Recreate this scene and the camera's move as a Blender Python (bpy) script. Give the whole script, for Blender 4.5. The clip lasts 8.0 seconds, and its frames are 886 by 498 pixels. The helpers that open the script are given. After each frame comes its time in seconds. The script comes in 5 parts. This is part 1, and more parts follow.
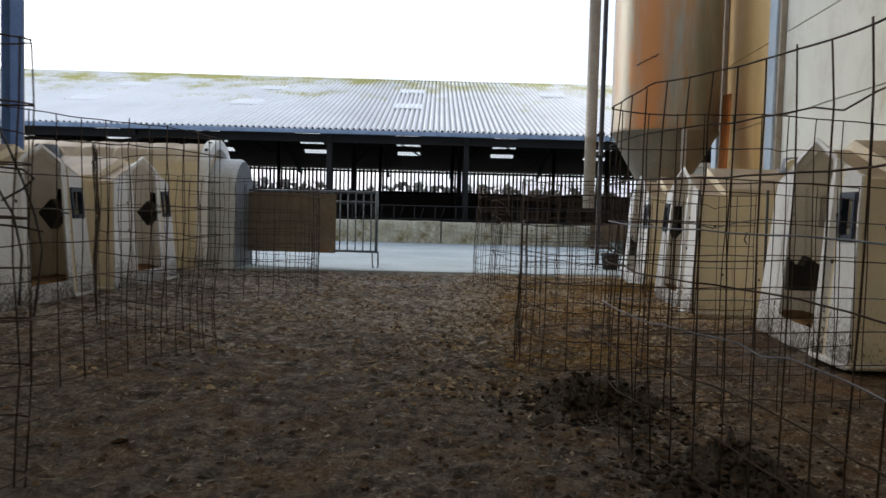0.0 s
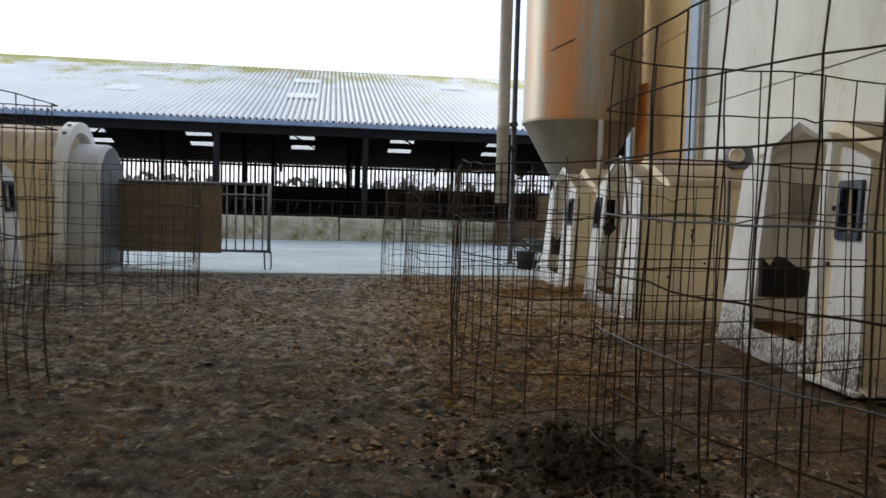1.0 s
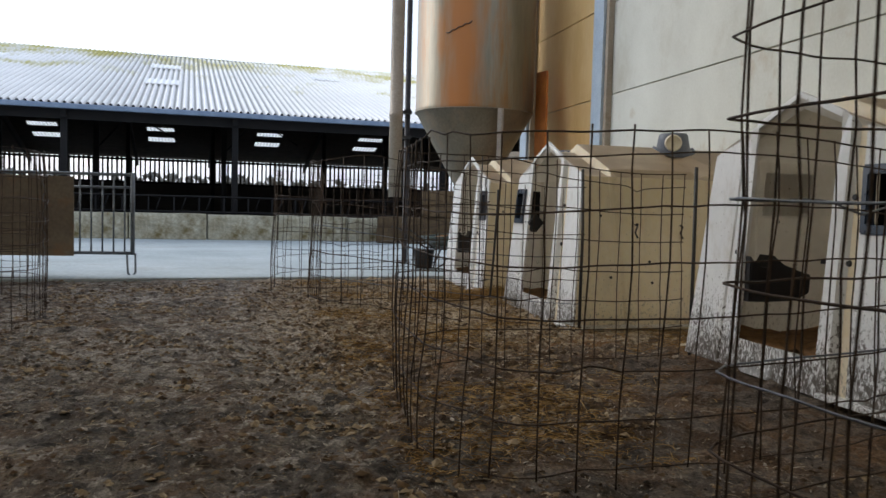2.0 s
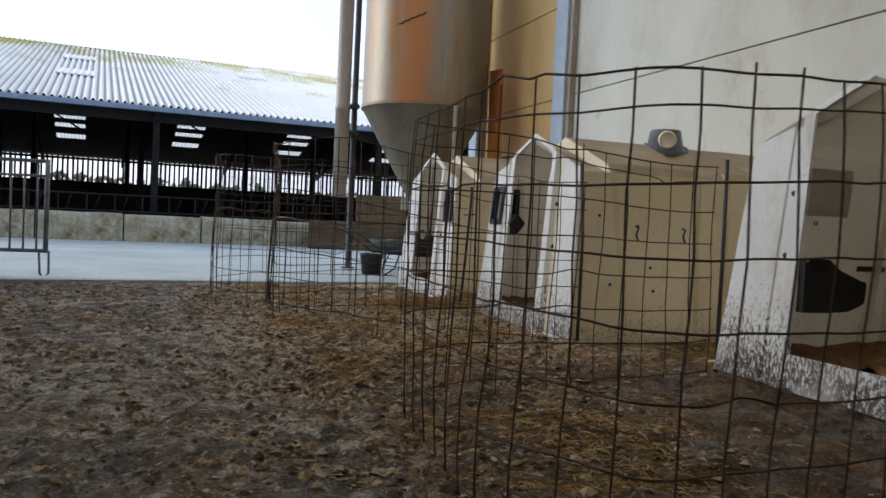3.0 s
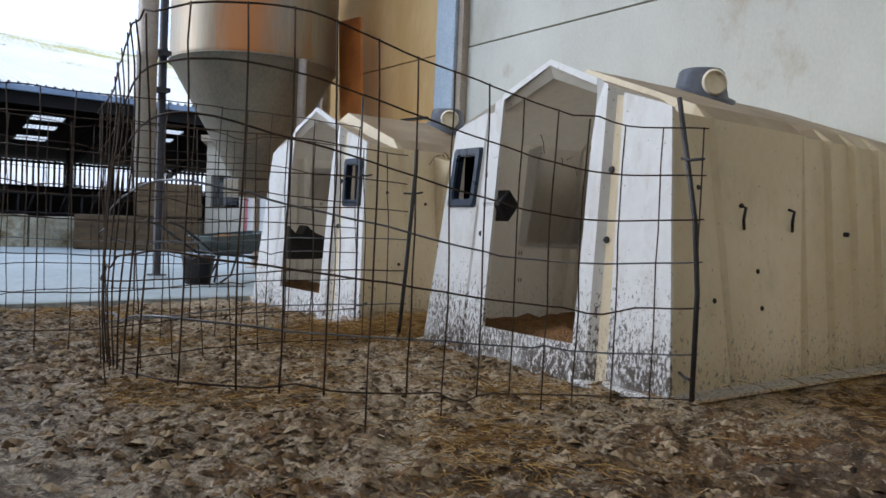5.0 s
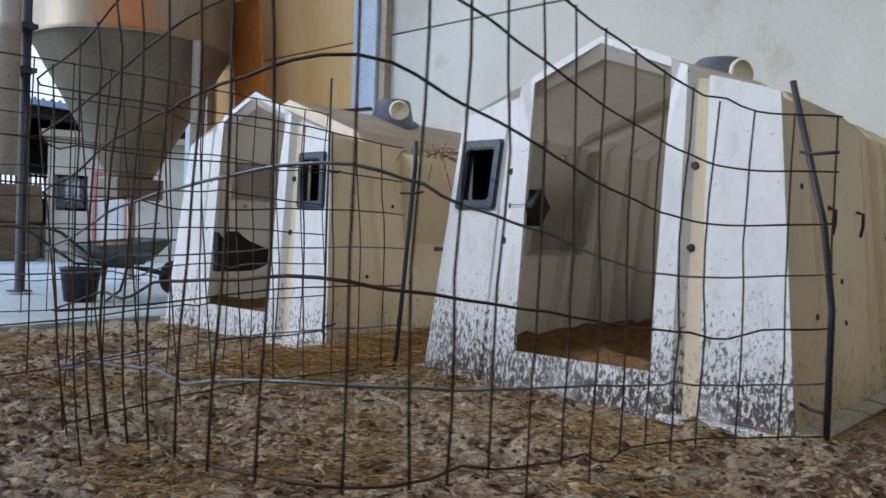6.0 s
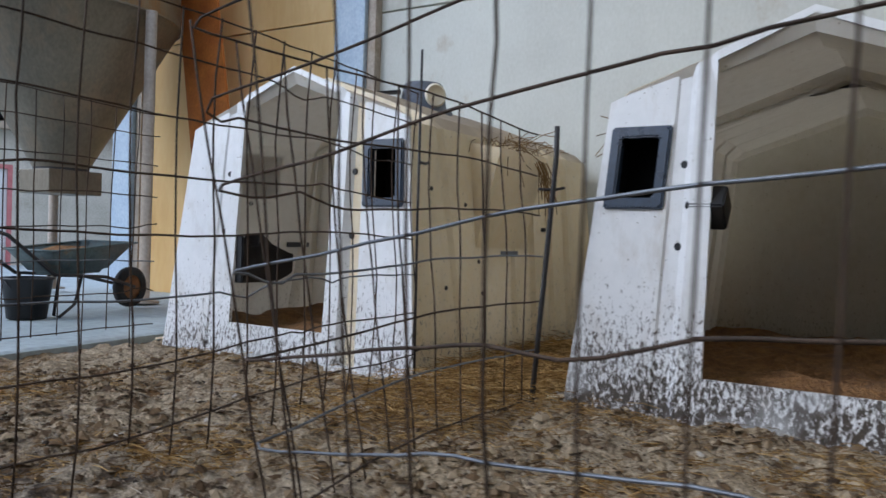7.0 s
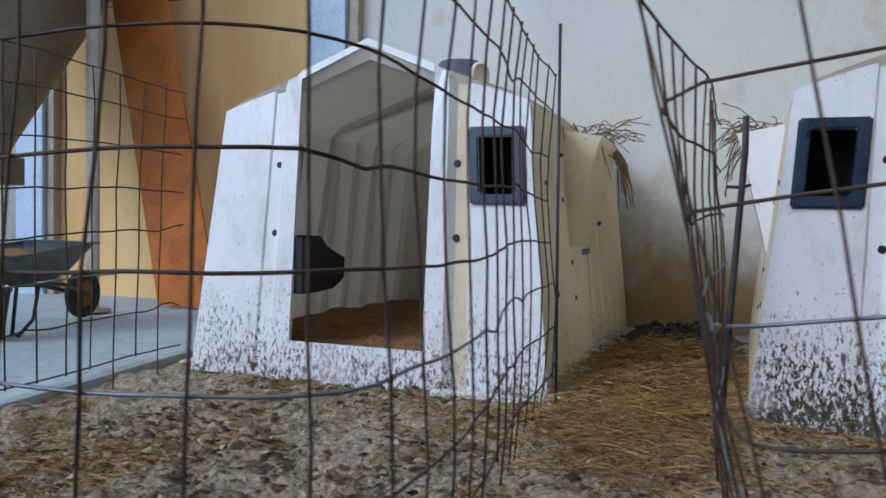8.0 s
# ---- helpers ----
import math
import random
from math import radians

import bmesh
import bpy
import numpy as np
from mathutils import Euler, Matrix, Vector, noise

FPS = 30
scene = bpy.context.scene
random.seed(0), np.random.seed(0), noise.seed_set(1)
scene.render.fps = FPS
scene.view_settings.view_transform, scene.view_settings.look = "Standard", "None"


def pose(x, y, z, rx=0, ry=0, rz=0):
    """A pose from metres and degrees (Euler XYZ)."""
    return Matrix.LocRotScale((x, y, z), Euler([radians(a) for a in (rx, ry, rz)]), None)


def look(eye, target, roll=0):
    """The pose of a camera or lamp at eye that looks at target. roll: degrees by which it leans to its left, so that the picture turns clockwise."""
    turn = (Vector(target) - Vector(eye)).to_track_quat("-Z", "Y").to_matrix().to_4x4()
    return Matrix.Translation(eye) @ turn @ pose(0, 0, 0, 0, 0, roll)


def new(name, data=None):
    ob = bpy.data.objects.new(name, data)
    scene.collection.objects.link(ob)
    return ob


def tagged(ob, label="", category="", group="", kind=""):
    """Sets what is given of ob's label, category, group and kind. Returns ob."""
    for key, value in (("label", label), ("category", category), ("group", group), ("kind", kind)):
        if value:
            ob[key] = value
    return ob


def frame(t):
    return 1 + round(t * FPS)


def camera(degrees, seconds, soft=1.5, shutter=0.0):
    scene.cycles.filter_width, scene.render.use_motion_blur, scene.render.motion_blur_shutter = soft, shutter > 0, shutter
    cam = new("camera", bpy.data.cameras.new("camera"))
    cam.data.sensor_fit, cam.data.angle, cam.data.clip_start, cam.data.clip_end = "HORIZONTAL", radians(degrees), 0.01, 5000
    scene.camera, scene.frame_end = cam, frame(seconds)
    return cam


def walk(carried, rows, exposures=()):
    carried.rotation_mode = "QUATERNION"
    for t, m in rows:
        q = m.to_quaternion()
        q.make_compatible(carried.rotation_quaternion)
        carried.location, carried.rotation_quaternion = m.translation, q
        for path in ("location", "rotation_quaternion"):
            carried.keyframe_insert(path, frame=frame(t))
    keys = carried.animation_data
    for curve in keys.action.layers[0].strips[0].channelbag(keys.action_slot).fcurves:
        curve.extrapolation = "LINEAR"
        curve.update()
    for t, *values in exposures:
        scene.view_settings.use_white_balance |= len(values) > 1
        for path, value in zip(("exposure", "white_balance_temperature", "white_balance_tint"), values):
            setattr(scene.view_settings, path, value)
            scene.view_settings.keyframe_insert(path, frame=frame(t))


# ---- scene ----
cam = camera(58.4, 8.0, shutter=0.2)
PATH = [
    (0, (0.789, 0.504, 0.976), (0.669, 2.498, 0.87), 1.5),
    (0.5, (0.725, 1.135, 0.951), (0.709, 3.132, 0.845), 1.4),
    (1, (0.621, 1.663, 0.943), (0.765, 3.655, 0.835), 1.6),
    (1.5, (0.501, 2.195, 0.919), (0.819, 4.167, 0.816), 1.7),
    (1.7, (0.445, 2.415, 0.911), (0.829, 4.375, 0.807), 1.7),
    (2.8, (0.162, 3.382, 0.823), (0.813, 5.271, 0.729), 2.0),
    (3, (0.142, 3.552, 0.784), (0.815, 5.434, 0.709), 2.8),
    (3.5, (0.166, 4.43, 0.728), (0.933, 6.276, 0.65), 2.3),
    (3.8, (0.231, 4.795, 0.672), (1.044, 6.621, 0.614), 2.3),
    (4, (0.167, 5.061, 0.682), (1.063, 6.848, 0.612), 2.5),
    (4.5, (0.172, 5.648, 0.663), (1.211, 7.356, 0.6), 2.4),
    (4.7, (0.187, 5.89, 0.662), (1.281, 7.563, 0.601), 2.4),
    (6, (0.011, 7.296, 0.639), (1.499, 8.633, 0.607), 2.1),
    (6.5, (-0.114, 7.86, 0.633), (1.481, 9.066, 0.61), 2.0),
    (7, (-0.141, 8.573, 0.634), (1.548, 9.644, 0.606), 1.9),
    (7.5, (-0.213, 9.194, 0.632), (1.558, 10.123, 0.6), 1.9),
    (8, (-0.245, 9.81, 0.698), (1.619, 10.528, 0.627), 1.1),
]
walk(cam, [(t, look(eye, target, roll)) for t, eye, target, roll in PATH],
     exposures=[(0.0, -0.62, 6400, 9), (1.5, -0.57, 6350, 9), (3.0, -0.64, 6200, 9), (3.5, -0.65, 6150, 9), (4.5, -0.48, 5950, 9), (6.0, -0.4, 5550, 10), (7.0, -0.48, 5550, 10), (7.5, -0.42, 5450, 10), (8.0, -0.5, 5300, 10)])

# ---- world and light ----
world = bpy.data.worlds.new("World")
scene.world = world
world.use_nodes = True
wn, wl = world.node_tree.nodes, world.node_tree.links
sky = wn.new("ShaderNodeTexSky")
sky.sky_type = 'NISHITA'
sky.sun_disc = False
SUN_UP, SUN_AZ = 33, -50          # degrees above the horizon, and from +y towards +x
sky.sun_elevation, sky.sun_rotation = radians(SUN_UP), radians(SUN_AZ)
sky.air_density, sky.dust_density, sky.ozone_density = 1.0, 2.2, 0.6
# a thin white overcast takes the blue out of the sky
veil = wn.new("ShaderNodeHueSaturation")
veil.inputs["Saturation"].default_value, veil.inputs["Value"].default_value = 0.55, 2.0
wl.new(sky.outputs[0], veil.inputs["Color"])
cloud = wn.new("ShaderNodeMix")
cloud.data_type = 'RGBA'
cloud.inputs[0].default_value = 0.5
cloud.inputs[7].default_value = (12.8, 14.2, 17.2, 1)
wl.new(veil.outputs[0], cloud.inputs[6])
wl.new(cloud.outputs[2], wn["Background"].inputs[0])
wn["Background"].inputs[1].default_value = 0.15
sun = new("sun", bpy.data.lights.new("sun", 'SUN'))
sun.data.energy, sun.data.angle, sun.data.color = 1.3, radians(20), (1.0, 0.99, 0.97)
sun.matrix_world = look((math.sin(radians(SUN_AZ)) * 40 * math.cos(radians(SUN_UP)), math.cos(radians(SUN_AZ)) * 40 * math.cos(radians(SUN_UP)), 40 * math.sin(radians(SUN_UP))), (0, 0, 0))

# ---- materials ----


def surface(name, a, b, scale=3.0, rough=0.7, metal=0.0, bump=0.15, fine=40.0, stain=None, stain_scale=1.2, stain_edge=(0.55, 0.75), stretch=(1, 1, 1), per_object=0.0, grain=0.35, bump_dist=0.01):
    """A two-scale weathered surface: coarse blotches between a and b, fine grain, optional stains."""
    m = bpy.data.materials.new(name)
    m.use_nodes = True
    n, l = m.node_tree.nodes, m.node_tree.links
    p = n["Principled BSDF"]
    co = n.new("ShaderNodeTexCoord")
    mp = n.new("ShaderNodeMapping")
    mp.inputs["Scale"].default_value = stretch
    l.new(co.outputs["Object"], mp.inputs[0])
    t1 = n.new("ShaderNodeTexNoise")
    t1.inputs["Scale"].default_value, t1.inputs["Detail"].default_value, t1.inputs["Roughness"].default_value = scale, 6, 0.65
    l.new(mp.outputs[0], t1.inputs[0])
    t2 = n.new("ShaderNodeTexNoise")
    t2.inputs["Scale"].default_value, t2.inputs["Detail"].default_value = fine, 4
    l.new(mp.outputs[0], t2.inputs[0])
    r = n.new("ShaderNodeValToRGB")
    r.color_ramp.elements[0].position, r.color_ramp.elements[1].position = 0.32, 0.68
    r.color_ramp.elements[0].color, r.color_ramp.elements[1].color = (*a, 1), (*b, 1)
    l.new(t1.outputs[0], r.inputs[0])
    g = n.new("ShaderNodeMix")
    g.data_type, g.blend_type = 'RGBA', 'OVERLAY'
    g.inputs[0].default_value = grain
    l.new(r.outputs[0], g.inputs[6])
    l.new(t2.outputs[0], g.inputs[7])
    colour = g.outputs[2]
    if stain:
        t3 = n.new("ShaderNodeTexNoise")
        t3.inputs["Scale"].default_value, t3.inputs["Detail"].default_value, t3.inputs["Roughness"].default_value = stain_scale, 8, 0.7
        l.new(mp.outputs[0], t3.inputs[0])
        r3 = n.new("ShaderNodeMapRange")
        r3.inputs[1].default_value, r3.inputs[2].default_value = stain_edge
        l.new(t3.outputs[0], r3.inputs[0])
        g3 = n.new("ShaderNodeMix")
        g3.data_type = 'RGBA'
        g3.inputs[7].default_value = (*stain, 1)
        l.new(r3.outputs[0], g3.inputs[0])
        l.new(colour, g3.inputs[6])
        colour = g3.outputs[2]
    if per_object:
        oi = n.new("ShaderNodeObjectInfo")
        hs = n.new("ShaderNodeHueSaturation")
        mr = n.new("ShaderNodeMapRange")
        mr.inputs[3].default_value, mr.inputs[4].default_value = 1 - per_object, 1 + per_object
        l.new(oi.outputs["Random"], mr.inputs[0])
        l.new(mr.outputs[0], hs.inputs["Value"])
        l.new(colour, hs.inputs["Color"])
        colour = hs.outputs[0]
    l.new(colour, p.inputs["Base Color"])
    p.inputs["Metallic"].default_value = metal
    rr = n.new("ShaderNodeMapRange")
    rr.inputs[3].default_value, rr.inputs[4].default_value = rough - 0.12, min(1.0, rough + 0.12)
    l.new(t1.outputs[0], rr.inputs[0])
    l.new(rr.outputs[0], p.inputs["Roughness"])
    bm_ = n.new("ShaderNodeBump")
    bm_.inputs["Strength"].default_value, bm_.inputs["Distance"].default_value = bump, bump_dist
    l.new(t2.outputs[0], bm_.inputs["Height"])
    l.new(bm_.outputs[0], p.inputs["Normal"])
    return m


def plain(name, c, rough=0.5, metal=0.0):
    m = bpy.data.materials.new(name)
    m.use_nodes = True
    p = m.node_tree.nodes["Principled BSDF"]
    p.inputs["Base Color"].default_value = (*c, 1)
    p.inputs["Roughness"].default_value, p.inputs["Metallic"].default_value = rough, metal
    return m


M_WALL_LOW = surface("splashed_wall_concrete", (0.53, 0.535, 0.485), (0.65, 0.66, 0.605), 0.8, 0.85, bump=0.05, fine=50, stain=(0.33, 0.215, 0.095), stain_scale=1.3, stain_edge=(0.42, 0.66), stretch=(1, 1, 0.7), grain=0.14)
M_WALL = surface("wall_concrete", (0.53, 0.535, 0.485), (0.65, 0.66, 0.605), 0.8, 0.85, bump=0.05, fine=50, stain=(0.42, 0.40, 0.325), stain_scale=1.5, stain_edge=(0.48, 0.80), stretch=(1, 1, 0.7), grain=0.14)


def splashed_foot(m, low, high):
    """The stain of a wall lies thickest at its foot, where bedding is piled and trodden against it."""
    n, l = m.node_tree.nodes, m.node_tree.links
    mixer = [q for q in n if q.type == 'MIX' and q.blend_type == 'MIX'][0]
    cover = mixer.inputs[0].links[0].from_node
    src = cover.inputs[0].links[0].from_socket
    sep = n.new("ShaderNodeSeparateXYZ")
    l.new(n["Texture Coordinate"].outputs["Object"], sep.inputs[0])
    r = n.new("ShaderNodeMapRange")
    r.inputs[1].default_value, r.inputs[2].default_value, r.inputs[3].default_value, r.inputs[4].default_value = low, high, 0.24, -0.16
    l.new(sep.outputs[2], r.inputs[0])
    a = n.new("ShaderNodeMath")
    l.new(src, a.inputs[0])
    l.new(r.outputs[0], a.inputs[1])
    l.new(a.outputs[0], cover.inputs[0])


splashed_foot(M_WALL_LOW, 0.10, 0.85)
M_BALE = surface("old_straw", (0.06, 0.038, 0.018), (0.12, 0.08, 0.038), 4, 0.95, bump=0.6, fine=30, stretch=(1, 1, 2.5), per_object=0.15)
M_BOUNCEWALL = surface("bounce_wall_straw", (0.42, 0.30, 0.13), (0.62, 0.47, 0.24), 5, 0.9, bump=0.5, fine=50)
M_ROAD = surface("road_concrete", (0.29, 0.335, 0.34), (0.42, 0.465, 0.47), 0.5, 0.8, bump=0.25, fine=22, stain=(0.22, 0.20, 0.17), stain_scale=0.7, stain_edge=(0.55, 0.85))
M_TROUGH = surface("trough_concrete", (0.24, 0.22, 0.155), (0.55, 0.51, 0.39), 4.5, 0.9, bump=0.7, fine=14, stain=(0.15, 0.115, 0.045), stain_scale=2.4, stain_edge=(0.45, 0.66))
M_GREYHOOD = surface("grey_hood_plastic", (0.40, 0.42, 0.43), (0.52, 0.54, 0.55), 3, 0.5, bump=0.05, stain=(0.34, 0.30, 0.24), stain_scale=2)
M_GALV = surface("galvanised", (0.10, 0.112, 0.125), (0.19, 0.205, 0.22), 6, 0.55, 0.35, bump=0.05, fine=60)
M_COLUMN_DARK = surface("dark_blue_paint", (0.04, 0.09, 0.22), (0.07, 0.14, 0.30), 3, 0.6, 0.1, bump=0.08)
M_COLUMN = surface("column_paint", (0.40, 0.50, 0.62), (0.52, 0.62, 0.72), 3, 0.5, 0.1, bump=0.08, fine=40, stain=(0.30, 0.22, 0.13), stain_scale=5, stain_edge=(0.66, 0.75))
M_RUSTPLATE = surface("rusty_plate", (0.36, 0.10, 0.015), (0.56, 0.19, 0.03), 3, 0.75, 0.1, bump=0.2, fine=50, stain=(0.12, 0.05, 0.03), stain_scale=2)
M_WIRE = surface("rusty_wire", (0.034, 0.024, 0.018), (0.090, 0.060, 0.042), 9, 0.65, 0.15, bump=0.1, fine=90)
M_WIRE_GREY = surface("grey_wire", (0.11, 0.12, 0.14), (0.20, 0.215, 0.24), 9, 0.45, 0.5, bump=0.05, fine=90)
M_STEEL_DARK = surface("dark_steel", (0.025, 0.025, 0.03), (0.06, 0.055, 0.055), 4, 0.55, 0.3, bump=0.1)
M_BLACK = surface("black_plastic", (0.008, 0.008, 0.009), (0.018, 0.018, 0.02), 8, 0.4, bump=0.05, fine=70)
M_HOLE = surface("window_dark", (0.004, 0.004, 0.004), (0.008, 0.008, 0.008), 8, 0.85, bump=0.02)
M_FRAME = surface("window_plastic", (0.012, 0.022, 0.042), (0.022, 0.040, 0.072), 8, 0.3, bump=0.03, fine=70)
M_VENT = surface("vent_plastic", (0.07, 0.08, 0.10), (0.11, 0.12, 0.15), 6, 0.45, bump=0.03)
M_CREAM = surface("cream_plastic", (0.72, 0.66, 0.52), (0.8, 0.74, 0.6), 4, 0.5, bump=0.03)
M_HAY = surface("hay", (0.095, 0.055, 0.019), (0.25, 0.155, 0.06), 12, 0.9, bump=0.2, per_object=0.2)
M_BED = surface("bedding", (0.15, 0.072, 0.025), (0.34, 0.175, 0.062), 14, 0.95, bump=0.8, fine=60, bump_dist=0.03)
M_BOARD = surface("brown_board", (0.135, 0.105, 0.075), (0.20, 0.16, 0.115), 2.0, 0.8, bump=0.1, fine=30, stain=(0.24, 0.13, 0.06), stain_scale=2.2)
# near-black: the shade inside the barn is put into these three colours
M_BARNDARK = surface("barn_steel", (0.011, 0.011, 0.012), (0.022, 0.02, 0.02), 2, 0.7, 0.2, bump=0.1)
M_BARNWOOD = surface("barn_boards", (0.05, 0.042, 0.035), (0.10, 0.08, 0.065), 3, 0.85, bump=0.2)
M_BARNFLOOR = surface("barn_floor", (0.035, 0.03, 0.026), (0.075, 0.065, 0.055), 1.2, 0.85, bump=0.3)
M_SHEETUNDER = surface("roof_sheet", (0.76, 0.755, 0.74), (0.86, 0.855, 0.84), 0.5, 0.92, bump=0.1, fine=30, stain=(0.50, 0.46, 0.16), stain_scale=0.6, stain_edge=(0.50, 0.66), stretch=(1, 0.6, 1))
M_SHEETUNDER.node_tree.nodes["Principled BSDF"].inputs["Specular IOR Level"].default_value = 0.15
def lichen(m):
    """More lichen grows towards the ridge of the roof; the troughs get painted shade."""
    n, l = m.node_tree.nodes, m.node_tree.links
    mixer = [q for q in n if q.type == 'MIX' and q.blend_type == 'MIX'][0]
    cover = mixer.inputs[0].links[0].from_node
    src = cover.inputs[0].links[0].from_socket
    sep = n.new("ShaderNodeSeparateXYZ")
    l.new(n["Texture Coordinate"].outputs["Object"], sep.inputs[0])
    r = n.new("ShaderNodeMapRange")
    r.inputs[1].default_value, r.inputs[2].default_value, r.inputs[3].default_value, r.inputs[4].default_value = 3.0, 15.0, -0.16, 0.10
    l.new(sep.outputs[1], r.inputs[0])
    a = n.new("ShaderNodeMath")
    l.new(src, a.inputs[0])
    l.new(r.outputs[0], a.inputs[1])
    l.new(a.outputs[0], cover.inputs[0])
    # shade in the troughs of the sheets, painted grey
    p = n["Principled BSDF"]
    old = p.inputs["Base Color"].links[0].from_socket
    turn = n.new("ShaderNodeMath")
    turn.operation = 'MULTIPLY'
    turn.inputs[1].default_value = 2 * math.pi / 0.177
    l.new(sep.outputs[0], turn.inputs[0])
    wave = n.new("ShaderNodeMath")
    wave.operation = 'COSINE'
    l.new(turn.outputs[0], wave.inputs[0])
    low = n.new("ShaderNodeMapRange")
    low.inputs[1].default_value, low.inputs[2].default_value, low.inputs[3].default_value, low.inputs[4].default_value = -1.0, 0.1, 0.75, 0.0
    l.new(wave.outputs[0], low.inputs[0])
    trough_shade = n.new("ShaderNodeMix")
    trough_shade.data_type = 'RGBA'
    trough_shade.inputs[7].default_value = (0.25, 0.25, 0.235, 1)
    l.new(low.outputs[0], trough_shade.inputs[0])
    l.new(old, trough_shade.inputs[6])
    l.new(trough_shade.outputs[2], p.inputs["Base Color"])


lichen(M_SHEETUNDER)
M_GUTTER = surface("gutter_paint", (0.16, 0.22, 0.32), (0.24, 0.31, 0.42), 3, 0.5, 0.2, bump=0.05)
# brown so that the unseen shed roof bounces warm light
M_SHED = surface("shed_roof", (0.30, 0.24, 0.17), (0.42, 0.34, 0.25), 1.5, 0.8, bump=0.1)
M_WB = surface("barrow_tub", (0.07, 0.10, 0.10), (0.13, 0.16, 0.16), 5, 0.5, 0.3, bump=0.1, stain=(0.22, 0.14, 0.07), stain_scale=6)
M_TYRE = surface("rubber", (0.012, 0.012, 0.012), (0.03, 0.028, 0.026), 8, 0.85, bump=0.2)
M_RIM = surface("rim_rust", (0.20, 0.08, 0.03), (0.30, 0.15, 0.06), 8, 0.7, 0.3, bump=0.1)
M_WHITEWALL = surface("white_render", (0.66, 0.65, 0.62), (0.78, 0.77, 0.74), 1.5, 0.8, bump=0.1)
M_CREAMWALL = surface("cream_render", (0.42, 0.38, 0.30), (0.58, 0.53, 0.44), 1.5, 0.85, bump=0.1, stain=(0.30, 0.25, 0.18), stain_scale=1.2)
M_RED = surface("red_frame", (0.42, 0.12, 0.12), (0.55, 0.20, 0.19), 5, 0.5, bump=0.03)
M_PIPE = surface("beige_pipe", (0.30, 0.25, 0.20), (0.42, 0.36, 0.29), 3, 0.5, 0.1, bump=0.05, stain=(0.20, 0.13, 0.07), stain_scale=3)
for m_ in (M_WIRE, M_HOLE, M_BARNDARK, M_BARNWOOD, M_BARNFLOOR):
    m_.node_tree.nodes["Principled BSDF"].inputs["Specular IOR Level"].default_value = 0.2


def glass(name, rough=0.05):
    m = plain(name, (0.5, 0.55, 0.6), rough)
    m.node_tree.nodes["Principled BSDF"].inputs["Transmission Weight"].default_value = 0.9
    return m


M_GLASS = glass("window_glass")


def translucent(name, colour=(0.85, 0.86, 0.84), share=0.6):
    """Light-passing corrugated sheet."""
    m = bpy.data.materials.new(name)
    m.use_nodes = True
    n, l = m.node_tree.nodes, m.node_tree.links
    tr = n.new("ShaderNodeBsdfTranslucent")
    tr.inputs[0].default_value = (*colour, 1)
    mx = n.new("ShaderNodeMixShader")
    mx.inputs[0].default_value = share
    p = n["Principled BSDF"]
    p.inputs["Base Color"].default_value, p.inputs["Roughness"].default_value = (0.85, 0.86, 0.85, 1), 0.4
    l.new(p.outputs[0], mx.inputs[1])
    l.new(tr.outputs[0], mx.inputs[2])
    l.new(mx.outputs[0], n["Material Output"].inputs[0])
    return m


M_SKYLIGHT = translucent("skylight_sheet")
M_SKYLIGHT_TOP = translucent("white_skylight_sheet", share=0.12)
# added warm fill from above; the strips themselves are out of view
M_WARMFILL = translucent("warm_fill_sheet", (0.96, 0.82, 0.60), 0.62)


